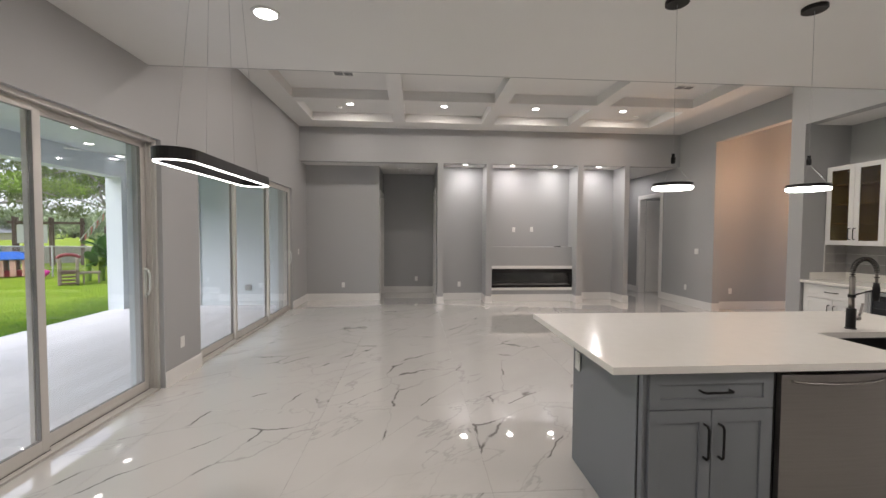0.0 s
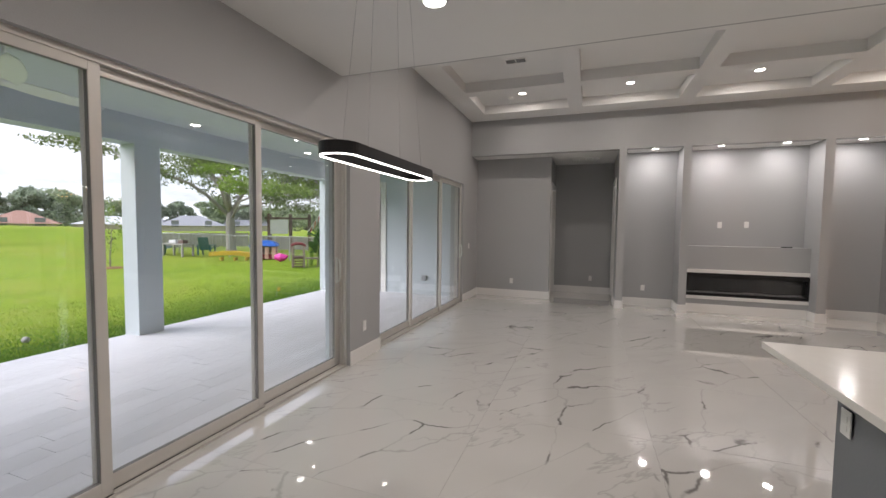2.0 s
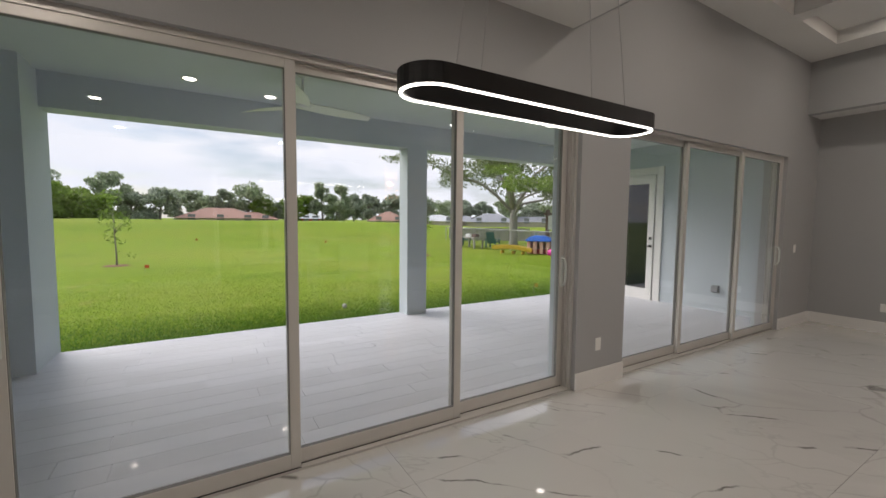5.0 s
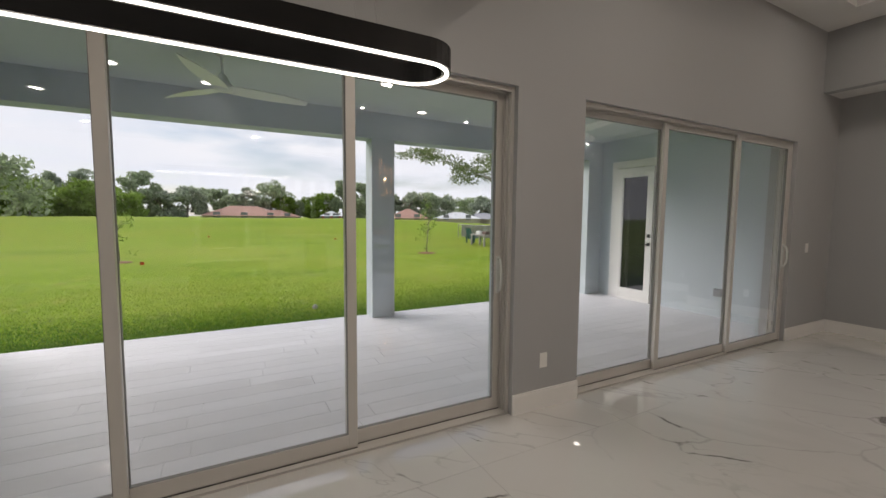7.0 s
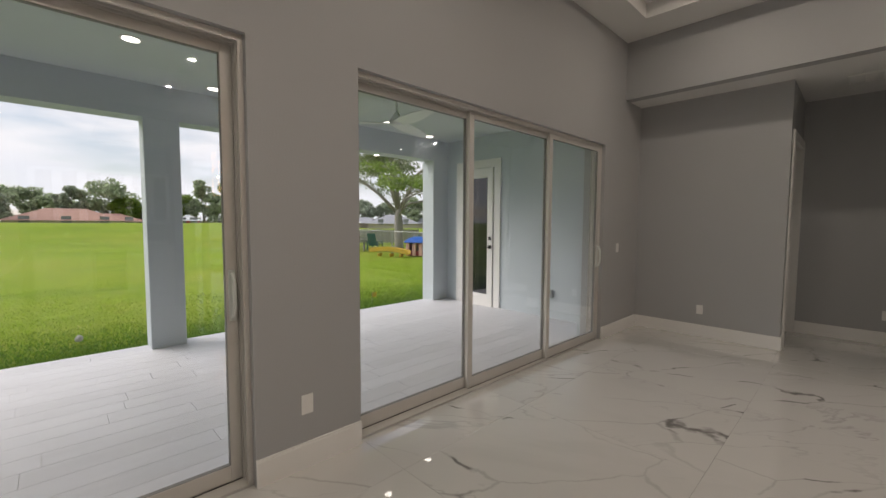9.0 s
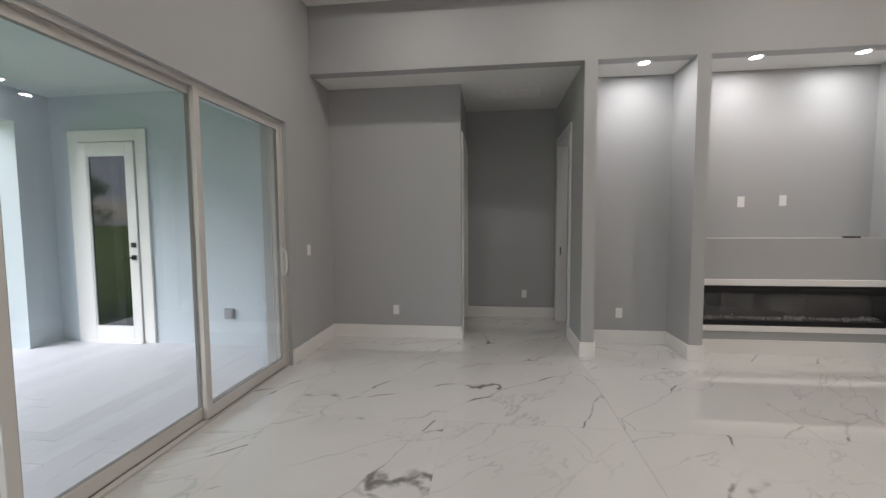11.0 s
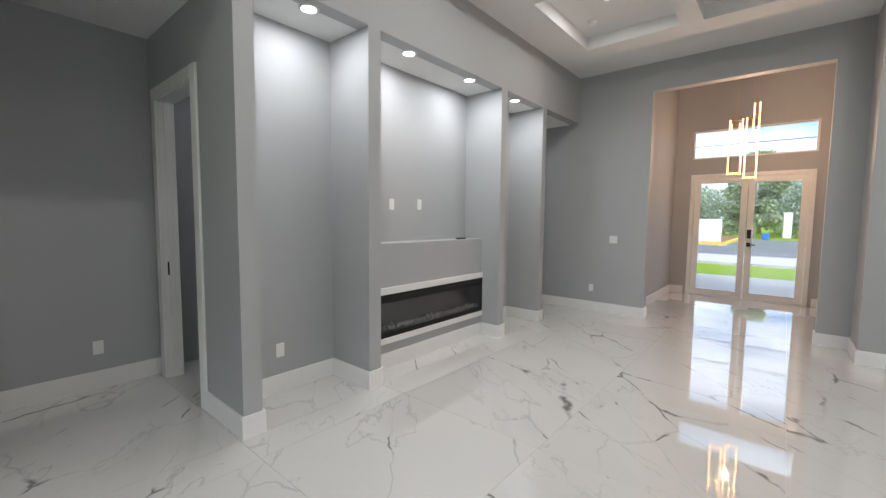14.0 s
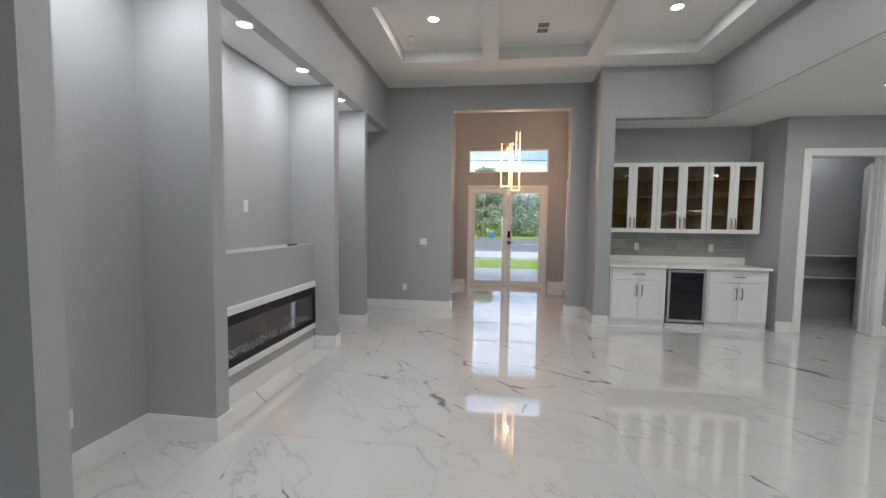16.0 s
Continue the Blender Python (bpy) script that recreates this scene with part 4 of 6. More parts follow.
LX, LY, LZ, LL, LW, LA = (-1.184, 2.464, 1.826, 1.018, 0.18, 0.0)
ob = thing("linear_chandelier", (LX, LY, LZ), "long black racetrack-shaped hanging lamp with glowing LED edge", "chandelier")
ob.rotation_euler = (0, 0, LA)
bm = bm_new()
loop_band(bm, stadium(LL, LW), stadium(LL - 0.044, LW - 0.044), 0.0, 0.052)
part("frame", bm, M["black"], ob)
bm = bm_new()
loop_band(bm, stadium(LL - 0.010, LW - 0.010), stadium(LL - 0.026, LW - 0.026), -0.004, 0.0)
part("diffuser", bm, M["led_ring"], ob, "glowing LED strip round the lower edge")
for sx, sy in itertools.product((-1, 1), (-1, 1)):
    bm = bm_new()
    tube(bm, [(sx * (LW / 2 - 0.022), sy * LL * 0.30, 0.05), (sx * 0.03, sy * LL * 0.16, ZL - LZ - 0.02)], 0.0012, 4)
    part("wire", bm, M["galv"], ob)
bm = bm_new()
box(bm, -0.05, 0.05, -0.3, 0.3, ZL - LZ - 0.025, ZL - LZ)
part("canopy", bm, M["plastic"], ob, "white ceiling canopy", bevel=0.004)

ob = thing("foyer_chandelier", (7.06, 6.85, 2.66), "gold chandelier of upright glowing rectangular frames", "chandelier")
for dx, dy, z0, z1, w in ((-0.04, 0.14, -0.44, 0.40, 0.18), (0.03, -0.06, -0.505, 0.42, 0.17), (0.06, -0.10, 0.20, 0.64, 0.09), (0.10, 0.16, 0.20, 0.36, 0.13)):
    t = 0.011
    bm = boxes((dx - t, dx + t, dy - w / 2, dy - w / 2 + 0.022, z0, z1), (dx - t, dx + t, dy + w / 2 - 0.022, dy + w / 2, z0, z1), (dx - t, dx + t, dy - w / 2 + 0.022, dy + w / 2 - 0.022, z0, z0 + 0.022),
               (dx - t, dx + t, dy - w / 2 + 0.022, dy + w / 2 - 0.022, z1 - 0.022, z1))
    fr = part("frame", bm, M["brass"], ob, bevel=0.001)
    bm = boxes((dx - t - 0.003, dx - t, dy - w / 2 + 0.003, dy - w / 2 + 0.019, z0, z1), (dx - t - 0.003, dx - t, dy + w / 2 - 0.019, dy + w / 2 - 0.003, z0, z1),
               (dx - t - 0.003, dx - t, dy - w / 2 + 0.019, dy + w / 2 - 0.019, z0 + 0.003, z0 + 0.019))
    part("led_strip", bm, M["led_gold"], fr, "glowing warm LED strip")
    bm = bm_new()
    tube(bm, [(dx, dy, z1), (dx, dy, 4.15 - 2.66 - 0.02)], 0.0015, 4)
    part("cable", bm, M["brass"], ob)
bm = bm_new()
lathe(bm, [(0.16, 1.49), (0.16, 1.47), (0.15, 1.465)], sides=28)
part("canopy", bm, M["brass"], ob)

lamp("foyer_glow", "POINT", (7.02, 6.85, 2.66), 39, (1.0, 0.58, 0.33), 0.03)

# ---- bar alcove ----
def faces_minus_x(ob):
    ob.rotation_euler = (0, 0, radians(-90))
    return ob


XB = 5.20
bases = [("base_cabinet", 5.44, 0.79), ("base_cabinet", 4.095, 0.815)]
for n, y0, w in bases:
    ob = faces_minus_x(thing("base_cabinet", (XB + 0.02, y0, 0), "white shaker base cabinet with drawer and two doors", "cabinet", "white bar base cabinets"))
    part("body", boxes((0.0, w, 0.0, 0.60, 0.10, 0.883)), M["cab_white"], ob)
    part("toe_kick", boxes((0.0, w, 0.012, 0.58, 0.0, 0.10)), M["cab_white"], ob)
    dr = shaker("drawer", ob, 0.03, w - 0.012, 0.705, 0.87, 0.0, M["cab_white"], 0.045)
    bar_pull(dr, (w / 2 - 0.08, -0.02, 0.79), (w / 2 + 0.09, -0.02, 0.79), (0, -1, 0))
    mid = w / 2 + 0.01
    for a, b, h in ((0.03, mid - 0.003, mid - 0.035), (mid + 0.003, w - 0.012, mid + 0.04)):
        d = shaker("door", ob, a, b, 0.12, 0.695, 0.0, M["cab_white"], 0.055)
        bar_pull(d, (h, -0.02, 0.46), (h, -0.02, 0.63), (0, -1, 0))
ob = faces_minus_x(thing("wine_cooler", (XB + 0.03, 4.64, 0), "stainless framed wine cooler with dark glass door", "wine cooler"))
part("body", boxes((0.005, 0.535, 0.02, 0.57, 0.02, 0.875)), M["black"], ob)
dm = boxes((0.01, 0.045, -0.03, 0.02, 0.10, 0.865), (0.495, 0.53, -0.03, 0.02, 0.10, 0.865), (0.045, 0.495, -0.03, 0.02, 0.10, 0.135), (0.045, 0.495, -0.03, 0.02, 0.83, 0.865))
d = part("door", dm, M["galv"], ob, "stainless steel door frame", bevel=0.002)
part("glass", boxes((0.045, 0.495, -0.015, -0.009, 0.135, 0.83)), M["dark_glass"], d, "dark tinted glass")
for k in range(5):
    part("shelf", boxes((0.05, 0.49, -0.0165, -0.0155, 0.24 + 0.11 * k, 0.246 + 0.11 * k)), M["gasket"], ob)
part("toe_grille", boxes((0.01, 0.53, -0.01, 0.02, 0.075, 0.098)), M["black"], ob)
part("toe_kick", boxes((0.0, 0.54, 0.005, 0.018, 0.0, 0.074)), M["cab_white"], ob, "white toe kick")
single("bar_worktop", boxes((XB - 0.03, 5.86, 3.255, 5.455, 0.885, 0.92)), M["quartz"], "white polished quartz bar worktop", "worktop", bevel=0.003)
UX = 5.50
for k in range(3):
    y0, w = 5.44 - k * 0.715, 0.712
    ob = faces_minus_x(thing("wall_cabinet", (UX + 0.02, y0, 1.40), "white wall cabinet with two glass doors and shelves", "cabinet", "white glass-front wall cabinets"))
    H_ = 1.06
    part("body", boxes((0.0, 0.018, 0.0, 0.34, 0, H_), (w - 0.018, w, 0.0, 0.34, 0, H_), (0.018, w - 0.018, 0.0, 0.34, 0, 0.018), (0.018, w - 0.018, 0, 0.34, H_ - 0.018, H_)), M["cab_white"], ob)
    part("back_panel", boxes((0.018, w - 0.018, 0.325, 0.338, 0.018, H_ - 0.018)), M["cab_inside"], ob, "maple cabinet back")
    for j in range(3):
        part("shelf", boxes((0.018, w - 0.018, 0.03, 0.32, 0.28 + 0.26 * j, 0.296 + 0.26 * j)), M["cab_inside"], ob, "maple shelf")
    mid = w / 2
    for a, b, h in ((0.004, mid - 0.002, mid - 0.03), (mid + 0.002, w - 0.004, mid + 0.03)):
        r = 0.062
        bm = boxes((a, a + r, -0.02, 0, 0.003, H_ - 0.003), (b - r, b, -0.02, 0, 0.003, H_ - 0.003), (a + r, b - r, -0.02, 0, 0.003, r), (a + r, b - r, -0.02, 0, H_ - r, H_ - 0.003))
        d = part("door", bm, M["cab_white"], ob, bevel=0.0012)
        part("pane", boxes((a + r, b - r, -0.012, -0.008, r, H_ - r)), M["cab_glass"], d, "smoky tinted glass pane").visible_shadow = False
        bar_pull(d, (h, -0.02, 0.07), (h, -0.02, 0.23), (0, -1, 0))
single("worktop_upstand", boxes((5.834, 5.8475, 3.257, 5.447, 0.9205, 1.02), (5.30, 5.834, 5.434, 5.4475, 0.9205, 1.02)), M["quartz"], "low white quartz upstand behind the bar worktop", "worktop", bevel=0.002)
single("cabinet_filler", boxes((UX + 0.02, UX + 0.04, 3.262, 3.296, 1.40, 2.46)), M["cab_white"], "white cabinet filler strip", "cabinet panel")
for row in ((5.846, 4.88, 1.165, "-x"), (5.846, 3.76, 1.165, "-x")):
    outlet(*row)

sp = tagged(new("backsplash"), "glossy grey subway tile backsplash with pale joints", "backsplash", kind="structure")
part("joint_bed", boxes((5.849, 5.86, 3.255, 5.46, 0.92, 1.40), (5.52, 5.849, 5.449, 5.46, 0.92, 1.40)), M["grout"], sp)
tm = {}
for j in range(3):
    z = 1.022 + j * 0.1265
    y = 3.255 - (0.20 if j % 2 else 0.0)
    while y < 5.445:
        a, b = max(y, 3.257), min(y + 0.398, 5.447)
        if b - a > 0.02:
            k = round(b - a, 3)
            if k not in tm:
                tm[k] = mesh_of("tile", boxes((-0.007, 0, 0, b - a, 0, 0.1235)), M["backsplash"], 0.0012)
            o = new("tile", tm[k])
            o.parent, o.location = sp, (5.849, a, z)
        y += 0.401
    x = 5.52
    side = mesh_of("tile", boxes((0, 0.155, -0.007, 0, 0, 0.1235)), M["backsplash"], 0.0012)
    for k in range(2):
        o = new("tile", side)
        o.parent, o.location = sp, (5.525 + 0.158 * k, 5.449, z)

# ---- pantry ----
# Lamp added out of sight to brighten the pantry.
downlight(6.0, 1.95, ZL, 3, NEUTRAL)
for z in (0.68, 1.04):
    single("pantry_shelf", boxes((6.25, 6.5, 0.95, 2.83, z, z + 0.016)), M["wall_white"], "white painted pantry shelf", "shelf", "pantry shelves", 0.001)
ob = thing("pantry_door", (5.43, 1.89, 0.01), "white painted panel door standing open", "door")
ob.rotation_euler = (0, 0, radians(-34))
part("leaf", boxes((0.0, 0.84, 0.0, 0.035, 0, 2.42)), M["trim"], ob, bevel=0.002)
for z0, z1 in ((0.2, 0.95), (1.15, 2.25)):
    part("panel", boxes((0.14, 0.70, 0.035, 0.041, z0, z1)), M["trim"], ob, bevel=0.003)


# ---- interior hall doors ----
def hall_door(x, y, angle, w=0.86):
    ob = thing("interior_door", (x, y, 0.01), "white painted interior door standing open, black lever", "door", "interior doors")
    ob.rotation_euler = (0, 0, radians(angle))
    part("leaf", boxes((0.0, w, 0.0, 0.035, 0, 2.42)), M["trim"], ob, bevel=0.002)
    for z0, z1 in ((0.2, 0.95), (1.15, 2.25)):
        part("panel", boxes((0.14, w - 0.14, -0.005, 0.04, z0, z1)), M["trim"], ob, bevel=0.003)
    bm = bm_new()
    tube(bm, [(w - 0.06, -0.05, 1.0), (w - 0.06, 0.085, 1.0)], 0.009)
    tube(bm, [(w - 0.06, -0.05, 1.0), (w - 0.17, -0.05, 1.0)], 0.008)
    tube(bm, [(w - 0.06, 0.085, 1.0), (w - 0.17, 0.085, 1.0)], 0.008)
    part("lever", bm, M["black"], ob)


hall_door(XE + 0.17, 10.53, -3)
bm = boxes((0.362, 0.39, 10.556, 10.561, 0.95, 1.07))
single("strike_plate", bm, M["black"], "black metal strike plate on the door jamb", "door hardware")
hall_door(5.55, 12.24, 84)


# ---- front doors ----
ob = tagged(new("door_3"), "white double front doors with full glass panes", "front door", kind="structure")
DM, DH = (DY0 + DY1) / 2, 2.40
part("door_frame", boxes((XF - 0.02, XF + 0.12, DY0, DY0 + 0.07, 0, DH), (XF - 0.02, XF + 0.12, DY1 - 0.07, DY1, 0, DH), (XF - 0.02, XF + 0.12, DY0 + 0.07, DY1 - 0.07, DH - 0.07, DH),
                         (XF - 0.01, XF + 0.12, DY0 + 0.07, DY1 - 0.07, 0, 0.03)), M["trim"], ob, bevel=0.003)
for a, b in ((DY0 + 0.075, DM - 0.005), (DM + 0.005, DY1 - 0.075)):
    z0, z1, st = 0.035, DH - 0.075, 0.10
    d = part("door_leaf", boxes((XF + 0.02, XF + 0.065, a, a + st, z0, z1), (XF + 0.02, XF + 0.065, b - st, b, z0, z1), (XF + 0.02, XF + 0.065, a + st, b - st, z1 - 0.11, z1),
                                (XF + 0.02, XF + 0.065, a + st, b - st, z0, z0 + 0.10)), M["trim"], ob, bevel=0.003)
    part("pane", boxes((XF + 0.038, XF + 0.046, a + st, b - st, z0 + 0.10, z1 - 0.11)), M["glass"], d, "clear glass pane").visible_shadow = False
part("keypad_lock", boxes((XF - 0.005, XF + 0.02, DM - 0.085, DM - 0.02, 1.17, 1.33)), M["black"], ob, "black electronic keypad lock", bevel=0.004)
bm = bm_new()
tube(bm, [(XF + 0.02, DM - 0.052, 1.05), (XF - 0.04, DM - 0.052, 1.05), (XF - 0.045, DM - 0.16, 1.05)], 0.01)
box(bm, XF + 0.005, XF + 0.02, DM - 0.082, DM - 0.022, 1.01, 1.09)
part("door_handle", bm, M["black"], ob, "black lever handle")
ob = tagged(new("window_1"), "wide transom window above the front doors", "window", kind="structure")
part("window_frame", boxes((XF + 0.04, XF + 0.12, DY0, DY0 + 0.03, 2.70, 3.25), (XF + 0.04, XF + 0.12, DY1 - 0.03, DY1, 2.70, 3.25), (XF + 0.04, XF + 0.12, DY0 + 0.03, DY1 - 0.03, 2.70, 2.73),
                           (XF + 0.04, XF + 0.12, DY0 + 0.03, DY1 - 0.03, 3.22, 3.25)), M["trim"], ob)
part("pane", boxes((XF + 0.07, XF + 0.078, DY0 + 0.03, DY1 - 0.03, 2.73, 3.22)), M["glass"], ob, "clear glass pane").visible_shadow = False

# ---- patio ----
XO, XI = -6.28, -5.98                     # outer and inner face of the patio beam and columns
structure("patio_slab", boxes((XO + 0.06, TW - 0.05, -0.08, 9.1, -0.14, -0.034)), M["plank_joint"], "grey joint bed under the patio planks", "patio")
patio = tagged(new("patio"), "covered patio floor of whitewashed wood-look plank tiles", "patio", kind="structure")
structure("patio_wall_south", boxes((XO, TW - 0.05, -0.28, -0.08, -0.15, 3.0), (XO, -5.48, -0.08, 0.14, -0.15, 3.0)), M["stucco"], "pale blue textured stucco side wall of the patio", "wall")
structure("patio_wall_north", boxes((XO, TW, 9.1, 9.8, -0.15, 3.0), (XO, XI, 8.72, 9.1, -0.15, 3.0)), M["stucco"], "pale blue stucco end wall of the patio", "wall")
structure("patio_ceiling", boxes((XO, TW, -0.28, 9.8, 2.98, 3.1)), M["patio_ceiling"], "pale grey-green painted patio ceiling", "ceiling")
structure("patio_beam", boxes((XO, XI, 0.14, 8.72, 2.61, 2.98)), M["stucco"], "pale blue stucco beam at the patio edge", "beam")
structure("patio_column", boxes((XO + 0.003, XI - 0.003, 4.33, 4.68, -0.15, 2.61)), M["stucco"], "square pale blue stucco patio column", "column", bevel=0.006)
structure("house_roof", boxes((-6.9, XF + 0.7, YS - 0.6, 14.4, 4.35, 4.5)), M["roof_grey"], "flat closing roof slab over the house", "roof")
structure("house_shell", boxes((-6.45, XW, 9.8, 14.3, 3.1, 4.35), (-6.45, -6.3, 9.8, 14.3, -0.15, 3.1), (-6.3, XF + 0.2, 14.2, 14.3, -0.15, 4.35), (-6.45, TW, YS, 9.8, 3.1, 4.35), (XF, XF + 0.2, 8.3, 14.2, -0.15, 4.35), (XF, XF + 0.2, YS, 5.40, -0.15, 4.35)),
          M["stucco"], "pale blue stucco outer house walls", "wall")
ob = tagged(new("door_4"), "white patio door with tall dark glass and wide casing", "patio door", kind="structure")
C0, C1, L0, L1, YN = -5.72, -4.68, -5.58, -4.82, 9.1
part("door_casing", boxes((C0, L0, YN - 0.028, YN, -0.03, 2.56), (L1, C1, YN - 0.028, YN, -0.03, 2.56), (L0, L1, YN - 0.028, YN, 2.42, 2.56)), M["trim"], ob, bevel=0.003)
part("door_leaf", boxes((L0 + 0.01, L0 + 0.12, YN - 0.045, YN, 0.0, 2.41), (L1 - 0.12, L1 - 0.01, YN - 0.045, YN, 0.0, 2.41), (L0 + 0.12, L1 - 0.12, YN - 0.045, YN, 2.26, 2.41), (L0 + 0.12, L1 - 0.12, YN - 0.045, YN, 0.0, 0.17)),
     M["trim"], ob, bevel=0.003)
part("glazing_bead", boxes((L0 + 0.12, L0 + 0.135, YN - 0.038, YN, 0.17, 2.26), (L1 - 0.135, L1 - 0.12, YN - 0.038, YN, 0.17, 2.26), (L0 + 0.135, L1 - 0.135, YN - 0.038, YN, 2.245, 2.26), (L0 + 0.135, L1 - 0.135, YN - 0.038, YN, 0.17, 0.185)),
     M["trim"], ob)
part("pane", boxes((L0 + 0.135, L1 - 0.135, YN - 0.024, YN, 0.185, 2.245)), M["dark_glass"], ob, "dark reflective glass pane")
part("sill", boxes((L0, L1, YN - 0.07, YN, -0.03, 0.0)), M["trim"], ob)
for z in (1.03, 1.18):
    part("lock", boxes((L1 - 0.095, L1 - 0.035, YN - 0.058, YN - 0.045, z - 0.03, z + 0.03)), M["black"], ob, "square black lock plate", bevel=0.002)
bm = bm_new()
tube(bm, [(L1 - 0.065, YN - 0.05, 1.03), (L1 - 0.065, YN - 0.10, 1.03), (L1 - 0.175, YN - 0.105, 1.03)], 0.009)
part("door_handle", bm, M["black"], ob, "black lever handle")
ob = thing("weatherproof_outlet", (-3.70, 9.1, 0.36), "grey weatherproof outlet box on the stucco wall", "outlet")
part("box", boxes((-0.06, 0.06, -0.035, 0, -0.06, 0.06)), M["grey_plastic"], ob, bevel=0.004)
part("cover", boxes((-0.05, 0.05, -0.045, -0.035, -0.05, 0.05)), M["grey_plastic"], ob, bevel=0.004)
ob = tagged(new("window_2"), "white framed window in the patio side wall", "window", kind="structure")
part("window_frame", boxes((-4.6, -4.5, -0.08, -0.05, 0.1, 2.3), (-3.4, -3.3, -0.08, -0.05, 0.1, 2.3), (-4.5, -3.4, -0.08, -0.05, 2.2, 2.3), (-4.5, -3.4, -0.08, -0.05, 0.1, 0.2)), M["trim"], ob)
part("pane", boxes((-4.5, -3.4, -0.08, -0.068, 0.2, 2.2)), M["dark_glass"], ob, "dark reflective glass pane")


def ceiling_fan(x, y, turn):
    ob = thing("ceiling_fan", (x, y, 2.98), "white three-blade ceiling fan on a short downrod", "ceiling fan", "patio ceiling fans")
    bm = bm_new()
    lathe(bm, [(0.075, 0), (0.07, -0.03), (0.03, -0.055), (0.013, -0.06), (0.013, -0.20), (0.03, -0.21), (0.06, -0.27), (0.085, -0.30), (0.085, -0.34), (0.05, -0.36)])
    part("motor", bm, M["fan"], ob, smooth=True)
    for k in range(3):
        a = radians(turn + 120 * k)
        bm = bm_new()
        prev = None
        for j in range(9):
            s = j / 8
            r = 0.04 + 0.74 * s
            w = 0.058 + 0.042 * math.sin(math.pi * min(1, s * 1.1 + 0.08)) - (0.03 * max(0, s - 0.85) / 0.15)
            ring = [bm.verts.new((r, -w, -0.335 + 0.010)), bm.verts.new((r, w, -0.335 - 0.018)), bm.verts.new((r, w, -0.335 - 0.010)), bm.verts.new((r, -w, -0.335 + 0.018))]
            if prev:
                for i in range(4):
                    bm.faces.new((prev[i], prev[(i + 1) % 4], ring[(i + 1) % 4], ring[i]))
            else:
                bm.faces.new(ring)
            prev = ring
        bm.faces.new(prev)
        bl = part("blade", bm, M["fan"], ob)
        bl.rotation_euler = (0, 0, a)


ceiling_fan(-4.60, 2.46, 100)
ceiling_fan(-4.36, 6.62, 112)

# ---- lawn and far ground ----
def ground_z(x, y):
    """The back lawn is flat, then rises to a bank that runs north."""
    if x > -6:
        return -0.15
    d = -x + 0.12 * y
    s = min(1, max(0, (d - 25) / 17))
    s = s * s * (3 - 2 * s)
    fade = min(1, max(0, (34 - y) / 14))
    wob = 0.10 * noise.noise((x * 0.13, y * 0.13, 0)) + 0.04 * noise.noise((x * 0.5, y * 0.5, 3))
    return -0.15 + 1.38 * s * (0.35 + 0.65 * fade) + (wob + 0.22 * s * noise.noise((x * 0.28, y * 0.16, 7))) * min(1, max(0, (-x - 7) / 12)) - (0.6 if d > 60 else 0) * min(1, (d - 60) / 30 if d > 60 else 0)


xs = [-2500, -900, -400, -220, -140, -110, -90, -75, -66, -60, -55, -50, -47, -44, -42, -40, -38, -36, -34, -32, -30, -28, -26, -24, -22, -19, -16, -13, -10, -8, -7, -6.5, -6.1, 0, 9, 13, 30, 60, 120, 400, 2500]
ys = [-2500, -900, -300, -150, -100, -70, -50, -40, -30, -24, -20, -16, -12, -9, -6, -3, 0, 3, 6, 9, 12, 15, 18, 21, 24, 27, 30, 34, 40, 48, 60, 80, 120, 200, 400, 900, 2500]
bm = bm_new()
V = [[bm.verts.new((x, y, ground_z(x, y) if x > -400 and abs(y) < 400 else -0.6)) for y in ys] for x in xs]
for i in range(len(xs) - 1):
    for j in range(len(ys) - 1):
        bm.faces.new((V[i][j], V[i + 1][j], V[i + 1][j + 1], V[i][j + 1]))
gr = structure("ground", bm, M["grass_ground"], "mown green lawn rising to a low grassy bank", "lawn")
gr.data.shade_smooth()


def blades(name, rows, n, seed, h=(0.03, 0.075), material="grass_blade"):
    """Upright grass blades scattered over a stretch of lawn."""
    r = np.random.RandomState(seed)
    co, fa = [], []
    for k in range(n):
        x0, x1, y0, y1 = rows
        x, y = x1 - (x1 - x0) * r.uniform() ** 2.2, r.uniform(y0, y1)
        z = ground_z(x, y)
        a, w = r.uniform(0, 6.28), r.uniform(0.004, 0.009)
        hh = r.uniform(*h) * (1 - 0.92 * (x1 - x) / (x1 - x0))
        dx, dy = math.cos(a) * w, math.sin(a) * w
        lx, ly = r.normal(0, 0.6 * hh, 2)
        co += [(x - dx, y - dy, z), (x + dx, y + dy, z), (x + lx, y + ly, z + hh)]
        fa.append((3 * k, 3 * k + 1, 3 * k + 2))
    me = bpy.data.meshes.new(name)
    me.from_pydata(co, [], fa)
    me.materials.append(M[material])
    tagged(new(name, me), "dense blades of fresh green lawn grass", "grass", kind="stuff")


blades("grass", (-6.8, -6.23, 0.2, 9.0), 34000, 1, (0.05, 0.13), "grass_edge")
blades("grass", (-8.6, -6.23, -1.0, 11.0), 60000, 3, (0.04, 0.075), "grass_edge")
blades("grass", (-6.23 - 10, -6.23, -3, 15.0), 120000, 2, (0.015, 0.055))


